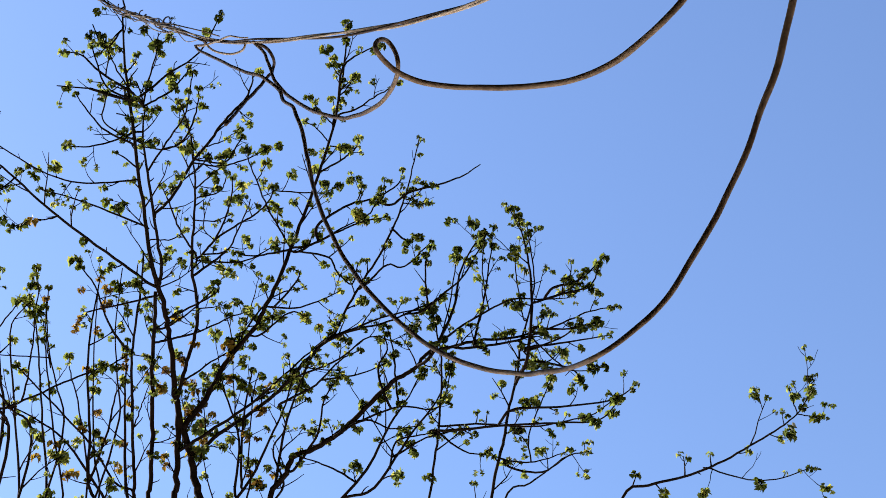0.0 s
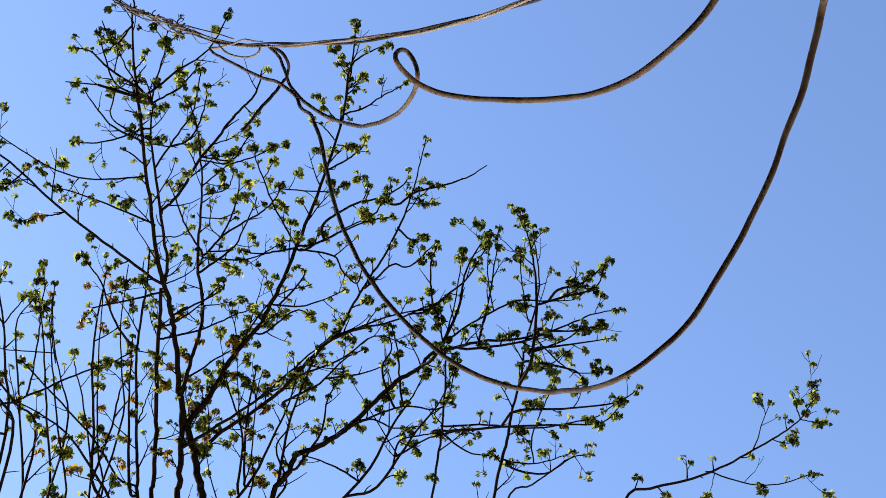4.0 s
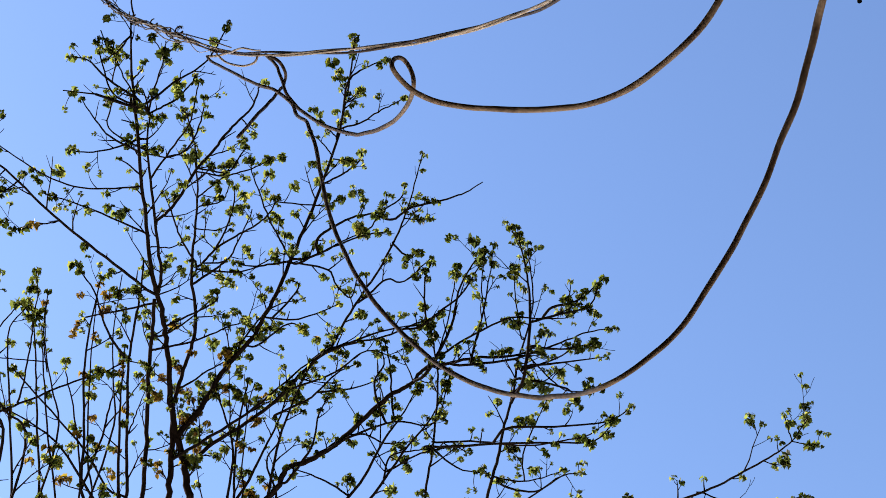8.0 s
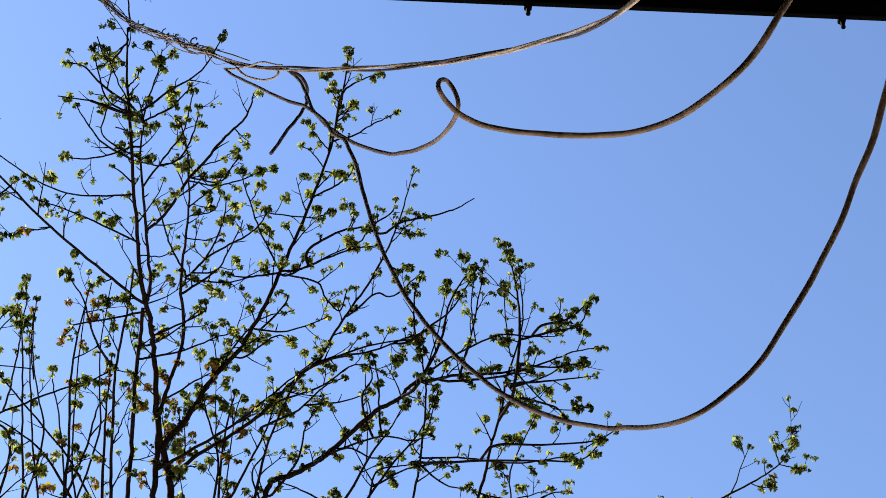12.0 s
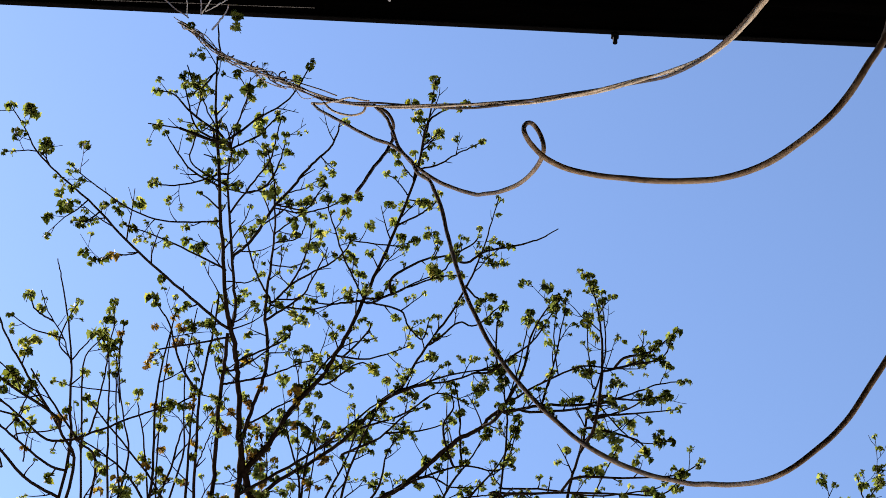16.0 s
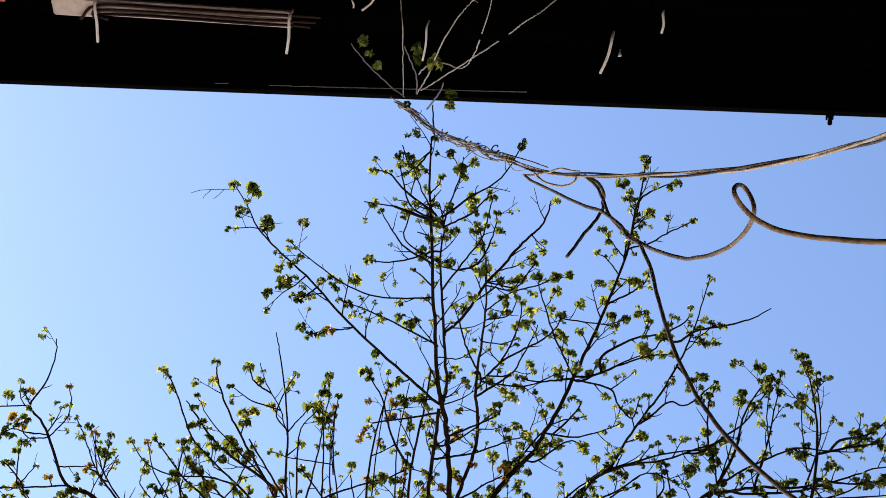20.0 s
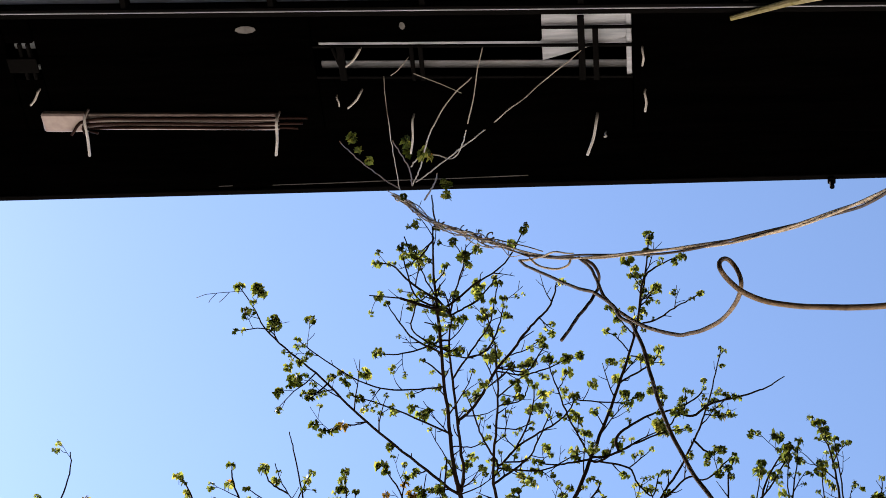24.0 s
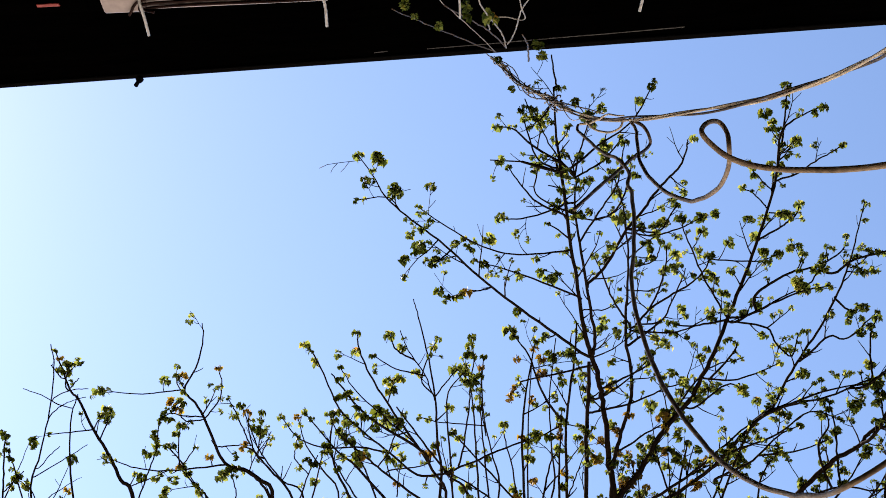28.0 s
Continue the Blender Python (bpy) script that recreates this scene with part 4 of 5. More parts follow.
limb(maple, (-0.531, 3.300, 5.540, 0.0034), (-0.538, 3.260, 5.562, 0.0025), (-0.551, 3.222, 5.578, 0.0017))
limb(maple, (-0.534, 3.293, 5.543, 0.0034), (-0.523, 3.245, 5.586, 0.0030), (-0.502, 3.206, 5.632, 0.0026), (-0.488, 3.160, 5.678, 0.0022), (-0.483, 3.127, 5.705, 0.0017))
limb(maple, (-0.488, 3.160, 5.678, 0.0020), (-0.468, 3.157, 5.698, 0.0019), (-0.449, 3.154, 5.718, 0.0017))
limb(maple, (-0.488, 3.163, 5.675, 0.0020), (-0.504, 3.132, 5.682, 0.0019), (-0.521, 3.103, 5.688, 0.0017))
limb(maple, (-0.533, 3.295, 5.543, 0.0034), (-0.482, 3.294, 5.590, 0.0031), (-0.449, 3.290, 5.623, 0.0028), (-0.416, 3.274, 5.667, 0.0026), (-0.401, 3.255, 5.696, 0.0017))
limb(maple, (-0.525, 3.464, 5.441, 0.0034), (-0.462, 3.411, 5.530, 0.0030), (-0.420, 3.376, 5.593, 0.0027), (-0.404, 3.326, 5.644, 0.0023), (-0.391, 3.277, 5.691, 0.0019))
limb(maple, (-0.402, 3.509, 5.523, 0.0035), (-0.405, 3.441, 5.565, 0.0030), (-0.420, 3.372, 5.596, 0.0025), (-0.436, 3.327, 5.611, 0.0021))
limb(maple, (-0.434, 3.443, 5.536, 0.0034), (-0.399, 3.411, 5.592, 0.0029), (-0.382, 3.369, 5.637, 0.0024), (-0.376, 3.326, 5.673, 0.0019))
limb(maple, (-0.517, 3.597, 5.367, 0.0051), (-0.476, 3.582, 5.410, 0.0050), (-0.439, 3.548, 5.464, 0.0049), (-0.399, 3.509, 5.526, 0.0048), (-0.353, 3.485, 5.586, 0.0046), (-0.319, 3.461, 5.638, 0.0044), (-0.279, 3.443, 5.695, 0.0039), (-0.241, 3.430, 5.744, 0.0035), (-0.220, 3.399, 5.790, 0.0028), (-0.216, 3.373, 5.812, 0.0021))
limb(maple, (-0.365, 3.491, 5.570, 0.0026), (-0.317, 3.503, 5.610, 0.0022), (-0.280, 3.502, 5.649, 0.0018), (-0.260, 3.498, 5.673, 0.0018))
limb(maple, (-0.312, 3.562, 5.572, 0.0030), (-0.276, 3.541, 5.623, 0.0025), (-0.252, 3.526, 5.659, 0.0021))
limb(maple, (-0.544, 3.398, 5.466, 0.0029), (-0.481, 3.437, 5.496, 0.0026), (-0.434, 3.444, 5.535, 0.0022), (-0.405, 3.438, 5.567, 0.0019))
limb(maple, (-0.648, 3.277, 5.462, 0.0025), (-0.615, 3.323, 5.456, 0.0029), (-0.543, 3.389, 5.472, 0.0034))
limb(maple, (-0.536, 3.282, 5.549, 0.0034), (-0.572, 3.230, 5.555, 0.0029), (-0.608, 3.157, 5.578, 0.0024), (-0.640, 3.070, 5.620, 0.0018))
limb(maple, (-0.570, 3.185, 5.588, 0.0025), (-0.552, 3.173, 5.612, 0.0021), (-0.543, 3.156, 5.631, 0.0017))
limb(maple, (-0.405, 3.774, 5.341, 0.0035), (-0.440, 3.703, 5.364, 0.0032), (-0.461, 3.646, 5.383, 0.0029), (-0.477, 3.586, 5.407, 0.0026), (-0.495, 3.531, 5.425, 0.0017))
limb(maple, (-0.405, 3.777, 5.339, 0.0044), (-0.386, 3.774, 5.354, 0.0040), (-0.348, 3.753, 5.398, 0.0037), (-0.273, 3.740, 5.463, 0.0033), (-0.221, 3.736, 5.504, 0.0030), (-0.182, 3.723, 5.545, 0.0027), (-0.164, 3.705, 5.576, 0.0023), (-0.162, 3.690, 5.594, 0.0019))
limb(maple, (-0.348, 3.753, 5.398, 0.0035), (-0.316, 3.713, 5.453, 0.0031), (-0.294, 3.663, 5.511, 0.0026), (-0.288, 3.611, 5.557, 0.0019))
limb(maple, (-0.312, 3.793, 5.390, 0.0032), (-0.273, 3.751, 5.453, 0.0027), (-0.246, 3.715, 5.505, 0.0023), (-0.235, 3.692, 5.534, 0.0018))
limb(maple, (-0.395, 3.587, 5.477, 0.0029), (-0.350, 3.576, 5.526, 0.0024), (-0.316, 3.569, 5.563, 0.0019))
limb(maple, (-0.396, 3.615, 5.458, 0.0026), (-0.333, 3.632, 5.501, 0.0024), (-0.312, 3.615, 5.533, 0.0021), (-0.303, 3.592, 5.558, 0.0017))
limb(maple, (-0.402, 3.675, 5.413, 0.0026), (-0.346, 3.701, 5.438, 0.0022), (-0.295, 3.707, 5.475, 0.0018))
limb(maple, (-0.379, 3.711, 5.405, 0.0021), (-0.377, 3.675, 5.433, 0.0019), (-0.377, 3.632, 5.463, 0.0017))
limb(maple, (-0.529, 3.667, 5.316, 0.0026), (-0.475, 3.693, 5.343, 0.0022), (-0.433, 3.687, 5.380, 0.0017))
limb(maple, (-0.107, 3.842, 5.448, 0.0035), (-0.142, 3.795, 5.491, 0.0032), (-0.182, 3.732, 5.535, 0.0029), (-0.214, 3.656, 5.585, 0.0026), (-0.234, 3.607, 5.610, 0.0022), (-0.244, 3.565, 5.636, 0.0018))
limb(maple, (-0.214, 3.656, 5.585, 0.0021), (-0.201, 3.645, 5.606, 0.0019), (-0.182, 3.625, 5.641, 0.0018))
limb(maple, (-0.406, 3.783, 5.334, 0.0035), (-0.298, 3.827, 5.368, 0.0031), (-0.234, 3.837, 5.395, 0.0026), (-0.161, 3.827, 5.444, 0.0018))
limb(maple, (-0.104, 3.845, 5.446, 0.0044), (-0.181, 3.840, 5.419, 0.0036), (-0.234, 3.831, 5.401, 0.0029), (-0.286, 3.807, 5.394, 0.0021))
limb(maple, (-0.407, 3.817, 5.308, 0.0044), (-0.344, 3.803, 5.360, 0.0039), (-0.312, 3.793, 5.390, 0.0035))
limb(maple, (-0.403, 3.515, 5.518, 0.0031), (-0.322, 3.566, 5.559, 0.0029), (-0.260, 3.584, 5.605, 0.0026), (-0.213, 3.591, 5.643, 0.0019), (-0.189, 3.591, 5.666, 0.0018))
limb(maple, (-0.104, 3.842, 5.449, 0.0044), (-0.048, 3.846, 5.463, 0.0040), (0.007, 3.838, 5.488, 0.0035), (0.062, 3.823, 5.522, 0.0028), (0.138, 3.807, 5.552, 0.0021))
limb(maple, (-0.022, 3.813, 5.518, 0.0053), (0.023, 3.796, 5.556, 0.0049), (0.060, 3.786, 5.579, 0.0045), (0.108, 3.777, 5.600, 0.0040), (0.185, 3.768, 5.616, 0.0035), (0.249, 3.745, 5.647, 0.0030), (0.268, 3.727, 5.674, 0.0024), (0.272, 3.714, 5.695, 0.0018))
limb(maple, (0.165, 3.793, 5.575, 0.0027), (0.193, 3.766, 5.619, 0.0022), (0.200, 3.751, 5.643, 0.0018))
limb(maple, (0.234, 3.780, 5.589, 0.0044), (0.290, 3.755, 5.621, 0.0040), (0.370, 3.735, 5.630, 0.0035), (0.445, 3.713, 5.637, 0.0030), (0.495, 3.693, 5.649, 0.0024), (0.539, 3.669, 5.665, 0.0018), bare=True)
limb(maple, (0.306, 3.762, 5.603, 0.0023), (0.333, 3.747, 5.623, 0.0020), (0.346, 3.734, 5.641, 0.0018))
limb(maple, (0.277, 3.774, 5.590, 0.0023), (0.322, 3.772, 5.582, 0.0020), (0.362, 3.763, 5.584, 0.0018))
limb(maple, (-0.008, 3.702, 5.676, 0.0036), (0.050, 3.692, 5.714, 0.0033), (0.084, 3.681, 5.740, 0.0030), (0.113, 3.668, 5.764, 0.0027), (0.120, 3.651, 5.789, 0.0018))
limb(maple, (0.023, 3.652, 5.754, 0.0027), (0.065, 3.661, 5.759, 0.0022), (0.092, 3.666, 5.761, 0.0018))
limb(maple, (-0.039, 3.740, 5.612, 0.0027), (0.012, 3.746, 5.626, 0.0022), (0.059, 3.739, 5.651, 0.0018))
limb(maple, (0.114, 3.776, 5.602, 0.0023), (0.125, 3.762, 5.626, 0.0021), (0.132, 3.745, 5.654, 0.0018))
limb(maple, (0.045, 3.589, 5.837, 0.0036), (0.110, 3.585, 5.868, 0.0032), (0.172, 3.566, 5.906, 0.0027), (0.230, 3.548, 5.934, 0.0023), (0.258, 3.536, 5.949, 0.0018))
limb(maple, (0.026, 3.600, 5.816, 0.0027), (-0.015, 3.555, 5.838, 0.0022), (-0.046, 3.515, 5.855, 0.0018))
limb(maple, (0.012, 3.634, 5.769, 0.0027), (-0.026, 3.596, 5.790, 0.0022), (-0.059, 3.572, 5.792, 0.0018))
limb(maple, (0.068, 3.487, 5.951, 0.0024), (0.049, 3.462, 5.964, 0.0021), (0.038, 3.442, 5.975, 0.0018))
limb(maple, (0.056, 3.532, 5.902, 0.0024), (0.079, 3.526, 5.919, 0.0021), (0.095, 3.518, 5.934, 0.0018))
limb(sapling, (-2.266, 3.604, 4.378, 0.0035), (-2.268, 3.547, 4.446, 0.0030), (-2.270, 3.488, 4.513, 0.0026), (-2.270, 3.450, 4.556, 0.0017))
limb(sapling, (-2.210, 3.617, 4.414, 0.0026), (-2.239, 3.539, 4.482, 0.0022), (-2.262, 3.488, 4.521, 0.0017))
limb(sapling, (-2.260, 3.571, 4.424, 0.0021), (-2.238, 3.558, 4.460, 0.0019), (-2.215, 3.552, 4.489, 0.0017))
limb(sapling, (-2.180, 3.623, 4.433, 0.0023), (-2.203, 3.589, 4.455, 0.0020), (-2.232, 3.560, 4.463, 0.0017))
limb(sapling, (-2.125, 3.445, 4.680, 0.0019), (-2.176, 3.406, 4.683, 0.0016), (-2.226, 3.371, 4.680, 0.0014), bare=True)
limb(sapling, (-2.144, 3.458, 4.652, 0.0021), (-2.112, 3.449, 4.684, 0.0018), (-2.083, 3.450, 4.703, 0.0016), (-2.047, 3.454, 4.721, 0.0014), bare=True)
limb(sapling, (-2.181, 3.576, 4.490, 0.0021), (-2.111, 3.571, 4.553, 0.0017), (-2.041, 3.563, 4.614, 0.0014), bare=True)
limb(sapling, (-2.173, 3.562, 4.513, 0.0017), (-2.146, 3.547, 4.553, 0.0016), (-2.119, 3.538, 4.584, 0.0014), bare=True)
limb(sapling, (-2.135, 3.424, 4.695, 0.0019), (-2.087, 3.425, 4.726, 0.0016), (-2.040, 3.437, 4.742, 0.0014), bare=True)
limb(sapling, (-2.023, 3.534, 4.655, 0.0026), (-2.003, 3.512, 4.689, 0.0022), (-1.983, 3.497, 4.714, 0.0017))
limb(sapling, (-2.003, 3.561, 4.640, 0.0026), (-1.983, 3.531, 4.681, 0.0022), (-1.976, 3.512, 4.703, 0.0017))
limb(sapling, (-2.107, 3.408, 4.730, 0.0026), (-2.103, 3.383, 4.757, 0.0022), (-2.102, 3.360, 4.780, 0.0017))
limb(sapling, (-2.120, 3.386, 4.744, 0.0021), (-2.136, 3.365, 4.754, 0.0019), (-2.149, 3.347, 4.762, 0.0017))
limb(sapling, (-2.094, 3.420, 4.727, 0.0023), (-2.080, 3.412, 4.744, 0.0020), (-2.067, 3.405, 4.758, 0.0017))
limb(sapling, (-1.726, 3.483, 4.787, 0.0022), (-1.738, 3.465, 4.800, 0.0019), (-1.747, 3.450, 4.811, 0.0017))
limb(sapling, (-1.670, 3.559, 4.735, 0.0025), (-1.734, 3.553, 4.734, 0.0023), (-1.782, 3.544, 4.735, 0.0020), (-1.818, 3.560, 4.715, 0.0017))
limb(sapling, (-1.666, 3.565, 4.731, 0.0025), (-1.726, 3.568, 4.724, 0.0023), (-1.747, 3.546, 4.738, 0.0020), (-1.737, 3.518, 4.761, 0.0017))
limb(sapling, (-1.818, 3.557, 4.717, 0.0022), (-1.825, 3.595, 4.683, 0.0020), (-1.832, 3.627, 4.654, 0.0017))
limb(sapling, (-1.886, 3.725, 4.536, 0.0026), (-1.859, 3.678, 4.597, 0.0023), (-1.834, 3.632, 4.648, 0.0021), (-1.821, 3.618, 4.665, 0.0017))
limb(sapling, (-1.746, 3.676, 4.636, 0.0029), (-1.781, 3.638, 4.659, 0.0025), (-1.806, 3.623, 4.665, 0.0021), (-1.832, 3.616, 4.663, 0.0017))
limb(sapling, (-1.760, 3.669, 4.639, 0.0026), (-1.757, 3.615, 4.683, 0.0021), (-1.746, 3.576, 4.715, 0.0017))
limb(sapling, (-1.667, 3.775, 4.576, 0.0026), (-1.710, 3.728, 4.603, 0.0023), (-1.748, 3.682, 4.631, 0.0021))
limb(sapling, (-1.750, 3.681, 4.631, 0.0022), (-1.726, 3.659, 4.655, 0.0020), (-1.701, 3.638, 4.675, 0.0017))
limb(sapling, (-1.883, 3.693, 4.570, 0.0021), (-1.836, 3.690, 4.595, 0.0019), (-1.791, 3.684, 4.617, 0.0017))
limb(sapling, (-1.596, 3.640, 4.685, 0.0025), (-1.557, 3.639, 4.689, 0.0021), (-1.514, 3.638, 4.694, 0.0017))
limb(sapling, (-1.511, 3.644, 4.690, 0.0025), (-1.532, 3.593, 4.720, 0.0022), (-1.553, 3.546, 4.750, 0.0020), (-1.573, 3.512, 4.772, 0.0017))
limb(sapling, (-1.582, 3.786, 4.587, 0.0022), (-1.581, 3.742, 4.618, 0.0020), (-1.590, 3.699, 4.646, 0.0017))
limb(sapling, (-1.499, 3.667, 4.677, 0.0029), (-1.511, 3.610, 4.712, 0.0023), (-1.511, 3.551, 4.750, 0.0017))
limb(sapling, (-1.492, 3.671, 4.676, 0.0025), (-1.474, 3.607, 4.717, 0.0021), (-1.463, 3.553, 4.753, 0.0017))
limb(sapling, (-1.480, 3.672, 4.677, 0.0022), (-1.457, 3.638, 4.700, 0.0019), (-1.438, 3.608, 4.721, 0.0017))
limb(sapling, (-1.386, 3.833, 4.597, 0.0042), (-1.407, 3.772, 4.629, 0.0038), (-1.453, 3.719, 4.652, 0.0033), (-1.505, 3.657, 4.682, 0.0029), (-1.538, 3.643, 4.688, 0.0017))
limb(sapling, (-1.458, 3.821, 4.589, 0.0051), (-1.487, 3.754, 4.625, 0.0042), (-1.529, 3.719, 4.641, 0.0034), (-1.569, 3.704, 4.646, 0.0025))
limb(sapling, (-1.017, 3.919, 4.717, 0.0042), (-1.093, 3.825, 4.724, 0.0038), (-1.147, 3.754, 4.734, 0.0034), (-1.191, 3.700, 4.743, 0.0030), (-1.229, 3.652, 4.755, 0.0023), (-1.253, 3.593, 4.782, 0.0016))
limb(sapling, (-1.138, 3.877, 4.664, 0.0034), (-1.164, 3.774, 4.712, 0.0029), (-1.190, 3.704, 4.742, 0.0025))
limb(sapling, (-1.184, 3.861, 4.650, 0.0033), (-1.223, 3.788, 4.675, 0.0028), (-1.253, 3.720, 4.703, 0.0022), (-1.267, 3.692, 4.714, 0.0017))
limb(sapling, (-1.253, 3.721, 4.702, 0.0020), (-1.212, 3.720, 4.720, 0.0018), (-1.170, 3.731, 4.735, 0.0017))
limb(sapling, (-1.161, 3.678, 4.774, 0.0021), (-1.163, 3.629, 4.806, 0.0019), (-1.171, 3.599, 4.822, 0.0016))
limb(sapling, (-1.158, 3.676, 4.777, 0.0021), (-1.133, 3.661, 4.802, 0.0019), (-1.115, 3.633, 4.834, 0.0016))
limb(sapling, (-1.193, 3.695, 4.746, 0.0020), (-1.199, 3.657, 4.766, 0.0018), (-1.203, 3.630, 4.782, 0.0016))
limb(sapling, (-1.093, 3.752, 4.770, 0.0025), (-1.074, 3.718, 4.806, 0.0021), (-1.058, 3.683, 4.842, 0.0017))
limb(sapling, (-0.957, 3.672, 4.934, 0.0025), (-0.925, 3.651, 4.978, 0.0021), (-0.889, 3.634, 5.022, 0.0017), (-0.861, 3.634, 5.049, 0.0013), bare=True)
limb(sapling, (-0.907, 3.884, 4.836, 0.0034), (-0.888, 3.832, 4.891, 0.0029), (-0.870, 3.753, 4.961, 0.0025), (-0.862, 3.693, 5.008, 0.0023), (-0.849, 3.639, 5.056, 0.0020), (-0.848, 3.572, 5.101, 0.0017))
limb(sapling, (-0.863, 3.699, 5.004, 0.0022), (-0.878, 3.659, 5.016, 0.0019), (-0.898, 3.629, 5.017, 0.0017))
limb(sapling, (-0.830, 3.854, 4.931, 0.0025), (-0.837, 3.770, 4.982, 0.0021), (-0.829, 3.666, 5.057, 0.0017))
limb(sapling, (-0.834, 3.824, 4.948, 0.0022), (-0.903, 3.777, 4.914, 0.0020), (-0.962, 3.736, 4.886, 0.0018), (-1.003, 3.702, 4.874, 0.0017))
limb(sapling, (-1.091, 3.803, 4.739, 0.0025), (-1.017, 3.830, 4.777, 0.0021), (-0.973, 3.838, 4.809, 0.0017))
limb(sapling, (-1.342, 3.834, 4.608, 0.0029), (-1.311, 3.764, 4.657, 0.0024), (-1.291, 3.711, 4.694, 0.0020), (-1.269, 3.673, 4.725, 0.0017))
limb(sapling, (-1.367, 3.804, 4.619, 0.0025), (-1.336, 3.743, 4.662, 0.0021), (-1.299, 3.695, 4.701, 0.0017))
limb(sapling, (-1.371, 3.692, 4.683, 0.0020), (-1.363, 3.658, 4.705, 0.0018), (-1.356, 3.630, 4.724, 0.0017))
limb(sapling, (-1.096, 3.817, 4.727, 0.0025), (-1.102, 3.777, 4.748, 0.0021), (-1.102, 3.748, 4.766, 0.0017))
limb(sapling, (-1.082, 3.883, 4.694, 0.0025), (-1.071, 3.825, 4.739, 0.0021), (-1.057, 3.782, 4.777, 0.0017))
limb(sapling, (-1.685, 3.770, 4.575, 0.0021), (-1.698, 3.748, 4.590, 0.0019), (-1.708, 3.730, 4.602, 0.0017))
limb(maple, (-0.08, 3.85, 5.44, 0.0044), (0.03, 3.83, 5.50, 0.0036), (0.14, 3.81, 5.54, 0.0028), (0.22, 3.80, 5.55, 0.0021), few=True)
limb(maple, (-0.49, 3.90, 5.19, 0.0037), (-0.39, 3.89, 5.25, 0.0032), (-0.34, 3.88, 5.29, 0.0026), (-0.35, 3.86, 5.31, 0.0020), few=True)
limb(maple, (-0.51, 3.95, 5.13, 0.0043), (-0.40, 3.96, 5.18, 0.0035), (-0.31, 3.96, 5.24, 0.0028), (-0.24, 3.96, 5.27, 0.0020), few=True)
limb(maple, (-0.18, 3.95, 5.28, 0.0040), (-0.09, 3.96, 5.28, 0.0033), (-0.00, 3.95, 5.31, 0.0027), (0.06, 3.94, 5.34, 0.0020), few=True)
limb(maple, (-0.15, 3.94, 5.28, 0.0036), (-0.09, 3.91, 5.35, 0.0031), (-0.08, 3.90, 5.39, 0.0025), (-0.11, 3.89, 5.40, 0.0020), few=True)
limb(maple, (0.02, 3.87, 5.43, 0.0037), (0.05, 3.90, 5.39, 0.0031), (0.10, 3.92, 5.35, 0.0026), (0.12, 3.89, 5.42, 0.0020), few=True)
limb(maple, (-0.20, 4.00, 5.20, 0.0036), (-0.11, 3.97, 5.27, 0.0028), (-0.05, 3.99, 5.26, 0.0020), few=True)
limb(maple, (-0.30, 4.04, 5.13, 0.0032), (-0.29, 4.01, 5.19, 0.0026), (-0.26, 4.00, 5.22, 0.0020), few=True)
limb(maple, (0.34, 3.94, 5.24, 0.0043), (0.40, 3.91, 5.28, 0.0037), (0.47, 3.88, 5.33, 0.0031), (0.52, 3.84, 5.40, 0.0026), (0.54, 3.82, 5.44, 0.0020), few=True)
limb(maple, (0.35, 3.90, 5.33, 0.0033), (0.35, 3.87, 5.40, 0.0026), (0.37, 3.85, 5.45, 0.0020), few=True)
limb(maple, (0.68, 3.96, 5.07, 0.0036), (0.79, 3.94, 5.11, 0.0028), (0.85, 3.92, 5.14, 0.0020), few=True)
limb(maple, (0.71, 3.92, 5.14, 0.0037), (0.80, 3.92, 5.13, 0.0029), (0.91, 3.90, 5.14, 0.0020), few=True)
limb(maple, (-0.57, 3.25, 5.53, 0.0039), (-0.63, 3.20, 5.52, 0.0032), (-0.66, 3.13, 5.57, 0.0026), (-0.68, 3.07, 5.62, 0.0019), few=True)
limb(maple, (-0.57, 3.37, 5.45, 0.0039), (-0.64, 3.31, 5.44, 0.0032), (-0.69, 3.24, 5.46, 0.0025), (-0.72, 3.19, 5.48, 0.0019), few=True)
limb(maple, (-0.57, 3.36, 5.49, 0.0037), (-0.62, 3.35, 5.44, 0.0031), (-0.69, 3.33, 5.39, 0.0025), (-0.75, 3.30, 5.36, 0.0019), few=True)
limb(maple, (-0.89, 3.33, 5.25, 0.0030), (-0.93, 3.34, 5.21, 0.0024), (-0.96, 3.32, 5.19, 0.0019), few=True)
limb(maple, (-0.56, 3.45, 5.42, 0.0030), (-0.59, 3.41, 5.42, 0.0025), (-0.62, 3.38, 5.42, 0.0019), few=True)
limb(maple, (-0.57, 3.32, 5.50, 0.0028), (-0.58, 3.30, 5.50, 0.0024), (-0.61, 3.28, 5.49, 0.0019), few=True)
limb(maple, (-0.43, 4.05, 5.06, 0.0036), (-0.35, 4.04, 5.13, 0.0028), (-0.27, 4.04, 5.18, 0.0020), few=True)
limb(maple, (-0.62, 4.23, 4.72, 0.0054), (-0.63, 4.11, 4.89, 0.0042), (-0.63, 4.02, 4.99, 0.0031), (-0.62, 3.91, 5.10, 0.0019), few=True)
limb(maple, (-0.72, 4.19, 4.69, 0.0057), (-0.73, 4.07, 4.84, 0.0048), (-0.73, 3.89, 5.00, 0.0038), (-0.70, 3.75, 5.13, 0.0028), (-0.68, 3.69, 5.20, 0.0019), few=True)
